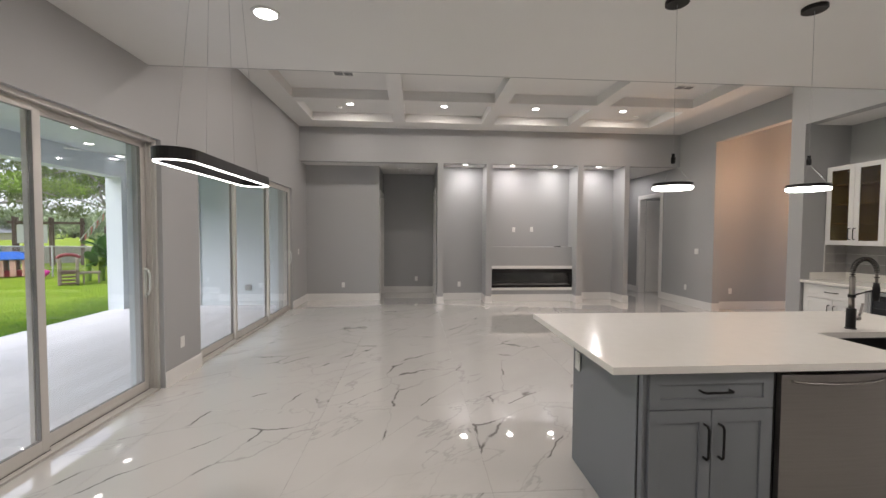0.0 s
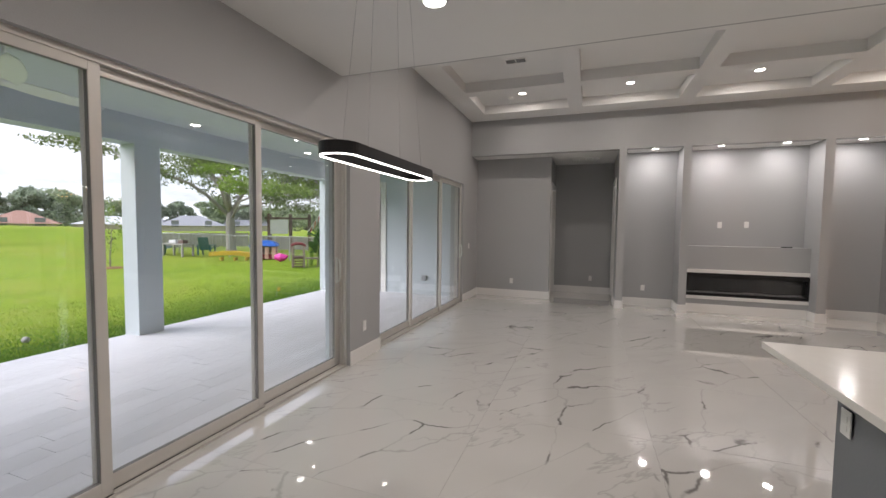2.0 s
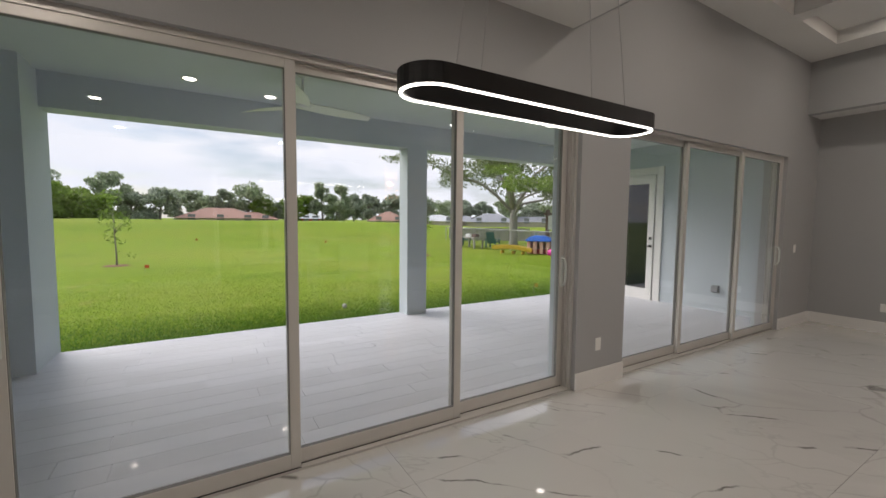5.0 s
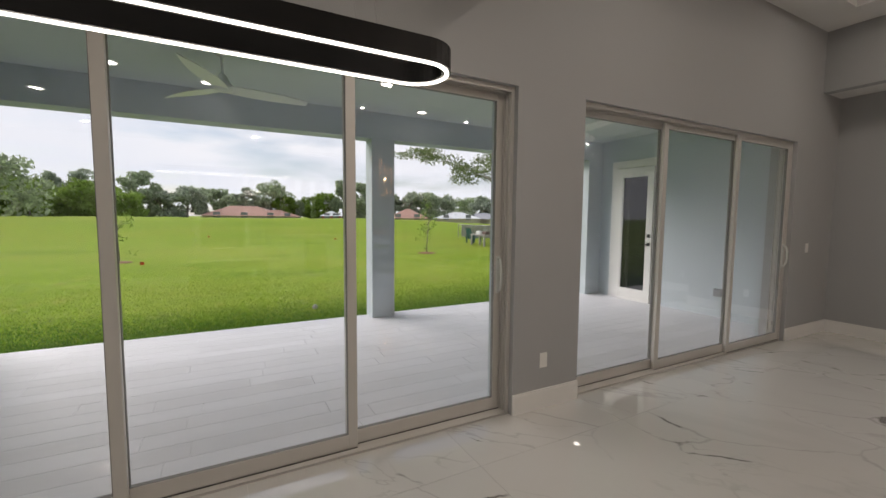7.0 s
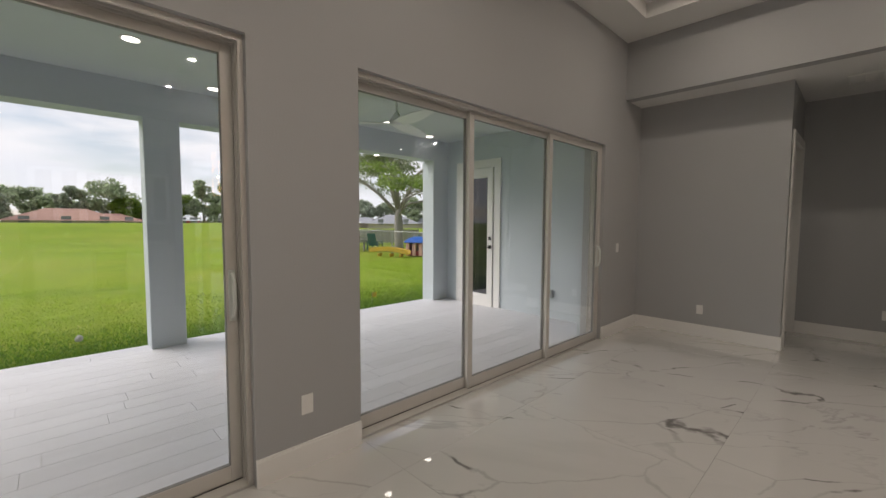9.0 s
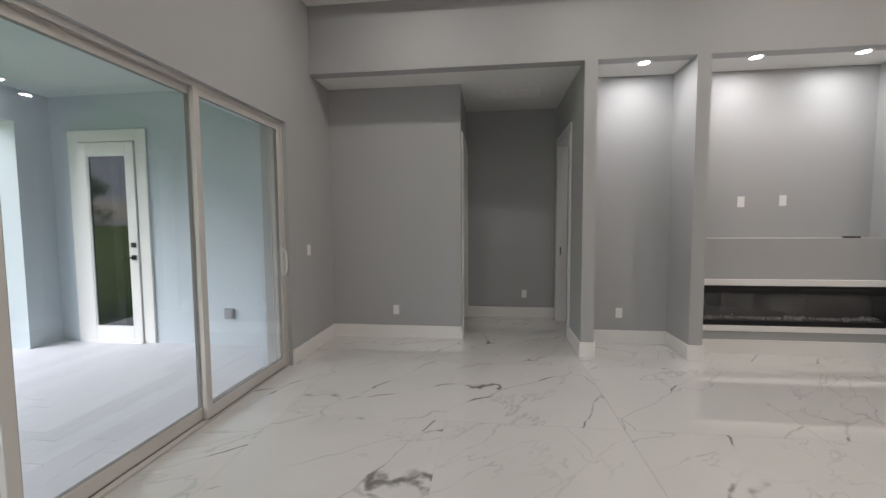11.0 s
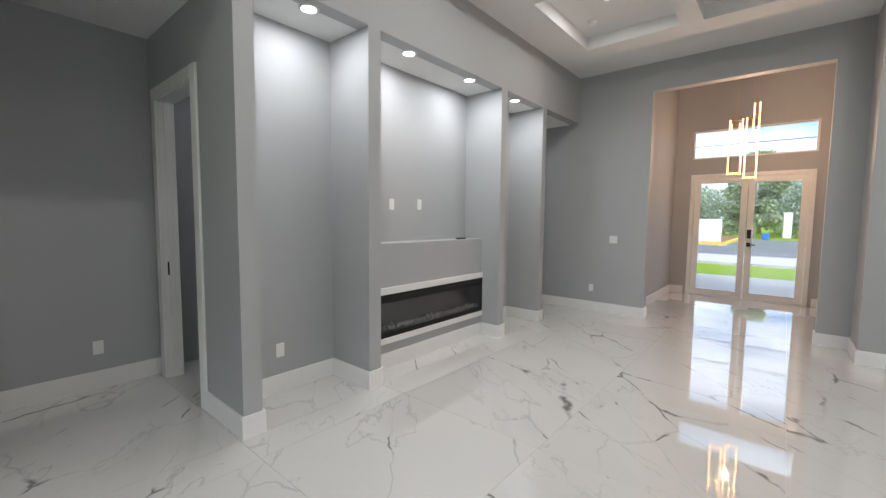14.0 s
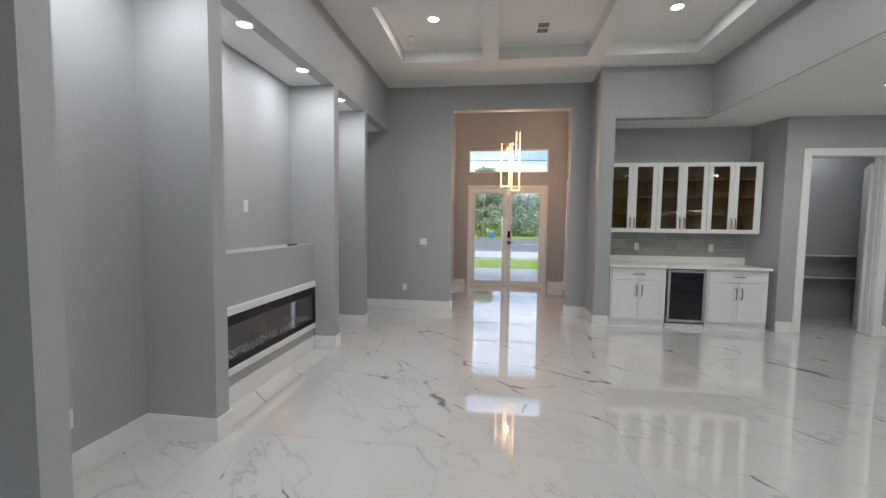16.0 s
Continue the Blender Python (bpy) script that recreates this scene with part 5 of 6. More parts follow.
# ---- trees ----
def leaf_mesh(name, blobs, count, size, material, seed):
    """Small leaf cards in the outer part of a set of ellipsoid clumps (x, y, z, rx, ry, rz)."""
    r = np.random.RandomState(seed)
    vol = np.array([b[3] * b[4] * b[5] for b in blobs]) ** 0.7
    pick = r.choice(len(blobs), count, p=vol / vol.sum())
    B_ = np.array(blobs)[pick]
    d = r.normal(size=(count, 3))
    d /= np.linalg.norm(d, axis=1)[:, None]
    c = B_[:, :3] + d * B_[:, 3:] * (r.uniform(0.25, 1.0, count) ** 0.5)[:, None] * r.uniform(0.8, 1.12, (count, 1))
    u = r.normal(size=(count, 3))
    u /= np.linalg.norm(u, axis=1)[:, None]
    w = np.cross(u, r.normal(size=(count, 3)))
    w /= np.linalg.norm(w, axis=1)[:, None]
    s = size * r.uniform(0.6, 1.4, (count, 1))
    co = np.stack([c - u * s, c + w * s * 0.45, c + u * s, c - w * s * 0.45], 1).reshape(-1, 3)
    me = bpy.data.meshes.new(name)
    me.from_pydata(co.tolist(), [], np.arange(count * 4).reshape(-1, 4).tolist())
    me.materials.append(material)
    return me


def tree(x, y, z, h, spread, seed, label, leaf="leaf_far_haze", count=4200, size=0.28, trunk=0.35, bare=0.25, flat=0.6, category="tree", group=""):
    r = random.Random(seed)
    ob = thing("tree", (x, y, z), label, category, group)
    bm = bm_new()
    top = Vector((r.uniform(-.05, .05) * h, r.uniform(-.05, .05) * h, h * 0.62))
    tube(bm, [(0, 0, -0.2), (0, 0, 0.15 * h), top * 0.6, top], 0, 9, [trunk * 1.35, trunk, trunk * 0.75, trunk * 0.3])
    blobs = []
    for k in range(9):
        a = 2.4 * k + r.uniform(-0.4, 0.4)
        s = h * r.uniform(bare, 0.6)
        rad = spread * r.uniform(0.45, 0.85)
        e = Vector((math.cos(a) * rad, math.sin(a) * rad, min(h * 0.9, s + rad * r.uniform(0.25, 0.7))))
        b = Vector((0, 0, min(s, h * 0.5)))
        tube(bm, [b, b.lerp(e, 0.5) + Vector((0, 0, 0.04 * h)), e], 0, 6, [trunk * 0.45, trunk * 0.25, trunk * 0.07])
        for j in range(3):
            q = spread * r.uniform(0.2, 0.36)
            blobs.append((e.x + r.uniform(-.25, .25) * spread, e.y + r.uniform(-.25, .25) * spread, e.z + r.uniform(-.04, .12) * h, q, q, q * flat))
    if flat > 0.7:
        for j in range(6):
            q = spread * r.uniform(0.3, 0.45)
            blobs.append((r.uniform(-.8, .8) * spread, r.uniform(-.8, .8) * spread, h * r.uniform(0.1, 0.35), q, q, q * 0.7))
    for j in range(5):
        q = spread * r.uniform(0.3, 0.42)
        blobs.append((r.uniform(-.3, .3) * spread, r.uniform(-.3, .3) * spread, h * r.uniform(0.72, 0.92), q, q, q * flat))
    part("trunk", bm, M["bark"], ob, "grey bark trunk and limbs", smooth=True)
    cr_ = new("crown", leaf_mesh("crown", blobs, count, size, M[leaf], seed))
    cr_.parent = ob
    return ob


def polar(az, dist, eye=(-0.19, 2.57)):
    a = radians(az)
    return eye[0] - math.sin(a) * dist, eye[1] + math.cos(a) * dist


def oak(x, y, z, top, spread, seed, label, leaf, count, size, fork=2.4, girth=0.42, limbs=7, low=2.6):
    """A broad tree whose trunk forks low into long rising limbs, leaves in loose clumps along them."""
    r = random.Random(seed)
    ob = thing("tree", (x, y, z), label, "tree")
    bm = bm_new()
    tube(bm, [(0, 0, -0.3), (0.02, 0, 0.3), (-0.03, 0, fork * 0.7), (0, 0, fork + 0.25)], 0, 12, [girth * 1.3, girth, girth * 0.92, girth * 0.62])
    blobs = []
    order = [(k + 0.5) / limbs for k in range(limbs)]
    r.shuffle(order)
    for k in range(limbs):
        a = 6.283 * k / limbs + r.uniform(-0.3, 0.3)
        rise = order[k]
        R = spread * (1.05 - 0.55 * rise) * r.uniform(0.85, 1.1)
        H = fork + (top - fork) * (0.14 + 0.8 * rise)
        P = [Vector((0, 0, fork * r.uniform(0.75, 1.0)))]
        for j in range(1, 7):
            s = j / 6
            P.append(Vector((math.cos(a) * R * s + r.uniform(-.05, .05) * R, math.sin(a) * R * s + r.uniform(-.05, .05) * R, P[0].z + (H - P[0].z) * s ** (0.75 if rise > 0.6 else 0.55))))
        g = girth * r.uniform(0.26, 0.46)
        tube(bm, P, 0, 8, [g * (1 - 0.86 * j / 6) for j in range(7)])
        for j in range(2, 7):
            for side in (-1, 1):
                b_ = a + side * r.uniform(0.4, 1.1)
                ln = R * r.uniform(0.22, 0.42)
                e = P[j] + Vector((math.cos(b_) * ln, math.sin(b_) * ln, r.uniform(-0.35, 0.5) * ln))
                e.z = max(e.z, low)
                m_ = P[j].lerp(e, 0.5) + Vector((0, 0, 0.12 * ln))
                tube(bm, [P[j], m_, e], 0, 5, [g * 0.28, g * 0.18, 0.015])
                for c in (m_, e, e + Vector((r.uniform(-.5, .5), r.uniform(-.5, .5), r.uniform(-0.5, 0.3)))):
                    q = r.uniform(0.32, 0.85) * spread / 7
                    blobs.append((c.x, c.y, max(c.z, low), q * 1.25, q * 1.25, q * 0.55))
    part("trunk", bm, M["bark_pale"], ob, "pale grey bark trunk forking into limbs", smooth=True)
    cr_ = new("crown", leaf_mesh("crown", blobs, count, size, M[leaf], seed))
    cr_.parent = ob
    return ob


oak(-20.2, 18.9, -0.1, 9.6, 6.4, 11, "large spreading oak with pale grey trunk forking low and airy crown", "leaf_oak", 27000, 0.085, girth=0.27, limbs=10, low=2.5)
oak(-14.6, 21.0, -0.1, 9.0, 5.4, 15, "leafy tree with bright green branches hanging over the yard", "leaf_hedge", 20000, 0.09, 2.4, 0.14, 8, 3.3)
far = [(109.5, 95, 7.1, 4.6, "leaf_hedge"), (107.5, 96, 6.8, 4.4, "leaf_hedge"), (105.8, 104, 9.0, 3.0, "leaf_dark_haze"), (103.9, 104, 10.2, 3.8, "leaf_dark_haze"), (102.9, 90, 6.0, 4.0, "leaf_hedge"), (101.2, 90, 5.4, 3.8, "leaf_hedge"),
       (99.0, 95, 9.0, 3.4, "leaf_far_haze"), (97.0, 98, 6.2, 3.0, "leaf_far_haze"), (94.4, 92, 6.1, 3.6, "leaf_dark_haze"), (91.3, 104, 6.6, 3.6, "leaf_far_haze"), (88.7, 108, 5.2, 3.0, "leaf_far_haze"), (87.8, 100, 7.2, 2.4, "leaf_dark_haze"),
       (85.1, 100, 7.8, 4.8, "leaf_far_haze"), (83.6, 97, 5.4, 2.4, "leaf_hedge"), (81.7, 100, 4.7, 2.6, "leaf_far_haze"), (79.2, 95, 5.9, 3.2, "leaf_hedge"), (77.9, 110, 6.9, 3.0, "leaf_dark_haze"), (76.0, 97, 9.3, 3.0, "leaf_far_haze"),
       (73.8, 95, 9.0, 3.4, "leaf_far_haze"), (71.8, 110, 7.6, 3.4, "leaf_dark_haze"), (69.9, 96, 7.6, 2.8, "leaf_dark_haze"), (67.0, 98, 6.9, 3.6, "leaf_dark_haze"), (64.6, 100, 6.7, 3.8, "leaf_far_haze"), (62.6, 110, 6.2, 4.4, "leaf_dark_haze"),
       (59.0, 125, 6.4, 5.0, "leaf_far_haze"), (56.6, 105, 6.4, 3.4, "leaf_dark_haze"), (54.0, 105, 5.6, 3.0, "leaf_dark_haze"), (50.1, 100, 7.0, 3.4, "leaf_far_haze"), (46.8, 105, 5.2, 4.0, "leaf_dark_haze"), (43.1, 100, 4.4, 4.6, "leaf_far_haze"),
       (39.2, 95, 3.8, 5.0, "leaf_far_haze"), (35.0, 100, 4.4, 5.0, "leaf_dark_haze"), (30.0, 100, 5.0, 6.0, "leaf_far_haze"), (113.0, 60, 6.5, 6.0, "leaf_far_haze"), (120.0, 62, 6.5, 6.0, "leaf_far_haze")]
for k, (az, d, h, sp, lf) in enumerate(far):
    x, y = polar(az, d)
    tree(x, y, 0.6, h, sp, 100 + k, "rounded dark green tree far across the field, paled with haze" if lf == "leaf_dark_haze" else "broad green tree far across the field", lf, 5200, 0.30, 0.2, 0.15, 0.75)
for k in range(14):
    az = 100.5 + k * 1.2
    x, y = polar(az, 74 + 3 * (k % 3))
    tree(x, y, 0.8, 3.8 + 0.5 * (k % 4), 3.0, 140 + k, "dense green shrub in a hedgerow", "leaf_hedge", 2600, 0.26, 0.12, 0.05, 0.8, "shrub", "hedgerow shrubs")
for x, y, h in ((-16.8, 10.4, 2.5), (-17.7, -0.9, 2.9)):
    z = ground_z(x, y)
    tree(x, y, z, h, 0.5, int(h * 10), "slim young sapling with sparse leaves in a mulch ring", "leaf_hedge", 280, 0.05, 0.025, 0.3, 1.3, "sapling", "young saplings")
    bm = bm_new()
    lathe(bm, [(0.42, 0.0), (0.35, 0.04), (0.1, 0.06)], sides=16)
    single("mulch_ring", bm, M["mulch"], "low brown mulch ring round a sapling", "mulch", at=(x, y, z - 0.01))


# ---- far houses ----
def house(az, d, w, dep, hw, hr, roof, wallm, label, eye=(-0.19, 2.57), z=0.0, turn=None):
    x, y = polar(az, d, eye)
    ob = thing("house", (x, y, z), label, "house")
    ob.rotation_euler = (0, 0, radians(az - 90 if turn is None else turn))
    part("wall", boxes((-dep / 2, dep / 2, -w / 2, w / 2, 0, hw)), M[wallm], ob)
    bm = bm_new()
    o = 0.5
    b = [bm.verts.new(p) for p in ((-dep / 2 - o, -w / 2 - o, hw), (dep / 2 + o, -w / 2 - o, hw), (dep / 2 + o, w / 2 + o, hw), (-dep / 2 - o, w / 2 + o, hw))]
    k = max(0.2, w / 2 - dep / 2)
    t = [bm.verts.new(p) for p in ((0, -k, hw + hr), (0, k, hw + hr))]
    for f in ((b[0], b[1], t[0]), (b[1], b[2], t[1], t[0]), (b[2], b[3], t[1]), (b[3], b[0], t[0], t[1]), (b[3], b[2], b[1], b[0])):
        bm.faces.new(f)
    part("roof", bm, M[roof], ob)
    for k in range(max(2, int(w / 4))):
        yy = -w / 2 + (k + 0.5) * w / max(2, int(w / 4))
        part("window", boxes((dep / 2, dep / 2 + 0.05, yy - 0.6, yy + 0.6, 1.0, 2.2)), M["window_far"], ob)
    return ob


house(88.3, 92, 14, 9, 1.5, 2.0, "roof_salmon", "house_wall", "single-storey cream house with salmon tiled hip roof")
house(84.6, 94, 9, 7, 1.4, 1.4, "roof_salmon", "house_wall", "single-storey cream house wing with salmon hip roof")
house(77.6, 90, 3.6, 4, 1.6, 1.1, "roof_white", "barn", "small red barn with white metal roof")
house(75.6, 104, 8, 5, 1.7, 0.9, "roof_white", "house_wall", "long low shed with white metal roof")
house(67.2, 90, 8, 7, 1.3, 2.0, "roof_salmon", "house_wall", "cream house with salmon pyramid roof")
house(60.2, 95, 10, 8, 1.3, 1.5, "roof_white", "house_wall", "single-storey house with white metal hip roof")
house(56.6, 100, 10, 8, 1.3, 1.4, "roof_grey", "house_wall", "single-storey house with pale grey roof")
house(52.6, 95, 11, 8, 1.2, 2.0, "roof_grey", "house_wall", "single-storey house with grey hip roof")
house(46.5, 100, 16, 8, 1.3, 1.3, "roof_grey", "house_wall", "long single-storey house with grey roof")

# ---- the neighbour's yard ----
FENCE = [((-26.6, 18.0), (-22.6, 22.6)), ((-22.6, 22.6), (-17.2, 24.6)), ((-15.4, 25.0), (-8.0, 28.0))]
for (xa, ya), (xb, yb) in FENCE:
    L_ = math.hypot(xb - xa, yb - ya)
    ob = thing("board_fence", (xa, ya, ground_z(xa, ya) - 0.05), "weathered grey vertical board fence", "fence")
    ob.rotation_euler = (0, 0, math.atan2(yb - ya, xb - xa))
    bm = boxes((0, 0.3 / 2, 0.0, 0.022, 0, 0.95))
    me = mesh_of("board", bm, M["fence_wood"])
    r = random.Random(5)
    for k in range(int(L_ / 0.16)):
        b = new("board", me)
        b.parent, b.location = ob, (k * 0.16, 0, r.uniform(-0.03, 0.02))
    part("rail", boxes((0, L_, 0.022, 0.06, 0.25, 0.33), (0, L_, 0.022, 0.06, 0.72, 0.80)), M["fence_wood"], ob)
ob = thing("chain_link_fence", (0, 0, 0), "low galvanised chain-link fence with round posts and top rail", "fence")
pa, pb = (-26.4, 17.6), (-9.2, 15.6)
N = 8
bm = bm_new()
tube(bm, [(*pa, 0.98), (*pb, 0.98)], 0.022, 6)
part("top_rail", bm, M["galv"], ob)
for k in range(N + 1):
    x, y = pa[0] + (pb[0] - pa[0]) * k / N, pa[1] + (pb[1] - pa[1]) * k / N
    bm = bm_new()
    tube(bm, [(x, y, -0.2), (x, y, 1.02)], 0.028, 6)
    part("post", bm, M["galv"], ob)
bm = bm_new()
n = 130
for k in range(n):
    x, y = pa[0] + (pb[0] - pa[0]) * k / n, pa[1] + (pb[1] - pa[1]) * k / n
    dx, dy = (pb[0] - pa[0]) / 16, (pb[1] - pa[1]) / 16
    if k < n - 9:
        tube(bm, [(x, y, -0.1), (x + dx, y + dy, 0.97)], 0.0022, 3, caps=False)
        tube(bm, [(x + dx, y + dy, -0.1), (x, y, 0.97)], 0.0022, 3, caps=False)
tagged(part("wire_mesh", bm, M["galv"], ob), kind="stuff")
single("white_wall_panel", boxes((-17.2, -15.4, 24.8, 25.0, -0.2, 1.3)), M["white_wall"], "plain white boundary wall panel", "wall")

ob = thing("playhouse", (-15.1, 16.2, -0.12), "small plastic playhouse with blue roof and peach walls", "playhouse")
ob.rotation_euler = (0, 0, radians(35))
for x in (-0.6, -0.2, 0.2, 0.6):
    part("wall_post", boxes((x - 0.11, x + 0.11, -0.55, -0.43, 0, 0.72), (x - 0.11, x + 0.11, 0.43, 0.55, 0, 0.72)), M["toy_peach"], ob, bevel=0.02)
part("wall", boxes((-0.7, 0.7, -0.5, -0.45, 0.0, 0.28), (-0.7, -0.64, -0.43, 0.43, 0, 0.72), (0.64, 0.7, -0.43, 0.43, 0, 0.72)), M["toy_red"], ob)
bm = bm_new()
rings = [[bm.verts.new((sx * w, sy * d, z)) for sx, sy in ((-1, -1), (1, -1), (1, 1), (-1, 1))] for w, d, z in ((0.82, 0.66, 0.72), (0.80, 0.64, 0.80), (0.62, 0.48, 0.96), (0.3, 0.22, 1.06))]
for a, b in zip(rings, rings[1:]):
    for k in range(4):
        bm.faces.new((a[k], a[(k + 1) % 4], b[(k + 1) % 4], b[k]))
bm.faces.new(rings[0][::-1]), bm.faces.new(rings[-1])
part("roof", bm, M["toy_blue"], ob, "bright blue plastic roof", bevel=0.03)

ob.scale = (0.78, 0.78, 0.85)

ob = thing("toy_slide", (-15.6, 14.8, -0.12), "yellow plastic slide lying on its side on the lawn", "slide")
ob.rotation_euler = (0, 0, radians(28))
bm = bm_new()
prev = None
for k in range(13):
    s = k / 12
    x, z, w = -1.0 + 2.0 * s, 0.12 + 0.10 * math.sin(s * 3.0) + 0.10 * (1 - s), 0.16 + 0.05 * math.sin(math.pi * s)
    ring = [bm.verts.new(p) for p in ((x, -w, z + 0.16), (x, -w * 0.8, z - 0.03), (x, w * 0.8, z - 0.03), (x, w, z + 0.16), (x, w * 0.86, z + 0.16), (x, w * 0.7, z + 0.02), (x, -w * 0.7, z + 0.02), (x, -w * 0.86, z + 0.16))]
    if prev:
        for i in range(8):
            bm.faces.new((prev[i], prev[(i + 1) % 8], ring[(i + 1) % 8], ring[i]))
    else:
        bm.faces.new(ring)
    prev = ring
bm.faces.new(prev)
part("chute", bm, M["toy_yellow"], ob)
for x in (-0.5, 0.1, 0.6):
    part("support", boxes((x - 0.04, x + 0.04, -0.17, 0.17, 0.0, 0.14)), M["toy_yellow"], ob, bevel=0.01)
bm = bm_new()
bmesh.ops.create_icosphere(bm, subdivisions=3, radius=1, matrix=Matrix.Diagonal((0.29, 0.22, 0.17, 1)))
for v in bm.verts:
    v.co *= 1 + 0.45 * noise.noise(v.co * 8)
single("pink_float", bm, M["toy_pink"], "crumpled bright pink inflatable lying on the lawn", "pool float", smooth=True, at=(-13.4, 15.4, 0.06))

ob = thing("toy_climber", (-11.1, 13.8, -0.15), "tan plastic toddler climber with steps and red arch", "play set")
ob.rotation_euler = (0, 0, radians(38))
for sx, sy in itertools.product((-0.28, 0.28), (-0.28, 0.28)):
    part("post", boxes((sx - 0.06, sx + 0.06, sy - 0.06, sy + 0.06, 0, 1.08)), M["toy_tan"], ob, bevel=0.02)
part("platform", boxes((-0.34, 0.34, -0.34, 0.34, 0.5, 0.58)), M["toy_brown"], ob, bevel=0.01)
for k in range(4):
    part("step", boxes((-0.24, 0.24, -0.62 + k * 0.08, -0.36 + k * 0.02, 0.06 + k * 0.13, 0.12 + k * 0.13)), M["toy_brown"], ob, bevel=0.01)
bm = bm_new()
tube(bm, [(-0.36 + 0.0, 0, 1.06)] + [(-0.36 * math.cos(a), 0, 1.06 + 0.16 * math.sin(a)) for a in [math.pi * k / 8 for k in range(1, 8)]] + [(0.36, 0, 1.06)], 0.07, 8)
part("arch", bm, M["toy_red"], ob, "dark red plastic arch", smooth=True)
part("side_deck", boxes((0.34, 1.05, -0.2, 0.2, 0.42, 0.5), (0.45, 0.51, -0.18, -0.12, 0, 0.42), (0.95, 1.01, -0.18, -0.12, 0, 0.42), (0.45, 0.51, 0.12, 0.18, 0, 0.42), (0.95, 1.01, 0.12, 0.18, 0, 0.42)), M["toy_tan"], ob, bevel=0.01)

ob.scale = (0.74, 0.74, 0.78)

ob = thing("swing_frame", (-17.4, 20.9, -0.1), "dark wooden play tower with striped flag and grey panel", "play set")
ob.rotation_euler = (0, 0, radians(35))
for x in (-1.3, -0.1, 1.0, 1.9):
    for y in (-0.4, 0.4):
        part("post", boxes((x - 0.06, x + 0.06, y - 0.06, y + 0.06, 0, 2.3 if x < 1.2 else 1.9)), M["toy_brown"], ob)
part("beam", boxes((-1.5, 1.1, -0.46, -0.34, 2.0, 2.1), (-1.5, 1.1, 0.34, 0.46, 2.0, 2.1)), M["toy_brown"], ob)
part("panel", boxes((-1.2, -0.2, -0.45, -0.41, 1.1, 1.95)), M["white_wall"], ob, "pale grey climbing panel")
bm = bm_new()
tube(bm, [(0.9, -0.46, 1.2), (1.9, -0.46, 2.7)], 0.025, 6)
part("flag_pole", bm, M["white_wall"], ob, "thin slanting white flag pole")
for k in range(7):
    bm = bm_new()
    w = [(1.85 - 0.115 * k, 2.60 - 0.17 * k), (1.78 - 0.115 * k, 2.50 - 0.17 * k)]
    rows_ = []
    for j in range(6):
        s = j / 5
        rows_.append([bm.verts.new((x + 0.10 * s - 0.28 * s * s, -0.47 + 0.03 * math.sin(5 * s + k), z - 0.75 * s + 0.2 * s * s)) for x, z in w])
    for a, b in zip(rows_, rows_[1:]):
        bm.faces.new((a[0], a[1], b[1], b[0]))
    part("flag_stripe", bm, M["white_wall" if k % 2 else "pink_cloth"], ob, "white flag stripe" if k % 2 else "faded pink flag stripe")

ob = thing("banana_plant", (-10.9, 14.9, -0.15), "clump of broad-leaved green banana plants", "plant")
r = random.Random(9)
for k in range(26):
    a, ln, tilt = r.uniform(0, 6.28), r.uniform(0.8, 1.4), r.uniform(0.3, 1.1)
    ox, oy = r.uniform(-0.5, 0.9), r.uniform(-0.4, 0.4)
    bm = bm_new()
    prev = None
    for j in range(8):
        s = j / 7
        q = ln * s
        c = Vector((ox + math.cos(a) * q * math.sin(tilt), oy + math.sin(a) * q * math.sin(tilt), 0.5 + 0.3 * (k % 3) + q * math.cos(tilt) - 0.5 * q * q * 0.6))
        w = 0.17 * math.sin(math.pi * min(1, 0.12 + 0.88 * s)) + 0.01
        e = Vector((-math.sin(a), math.cos(a), 0)) * w
        row = [bm.verts.new(c - e + Vector((0, 0, 0.05))), bm.verts.new(c), bm.verts.new(c + e + Vector((0, 0, 0.05)))]
        if prev:
            for i in range(2):
                bm.faces.new((prev[i], prev[i + 1], row[i + 1], row[i]))
        prev = row
    part("leaf", bm, M["banana"], ob)
bm = bm_new()
for x, y in ((0, 0), (0.5, 0.1), (-0.3, -0.2)):
    tube(bm, [(x, y, -0.1), (x, y, 0.9)], 0.09, 8)
part("stem", bm, M["leaf_hedge"], ob)

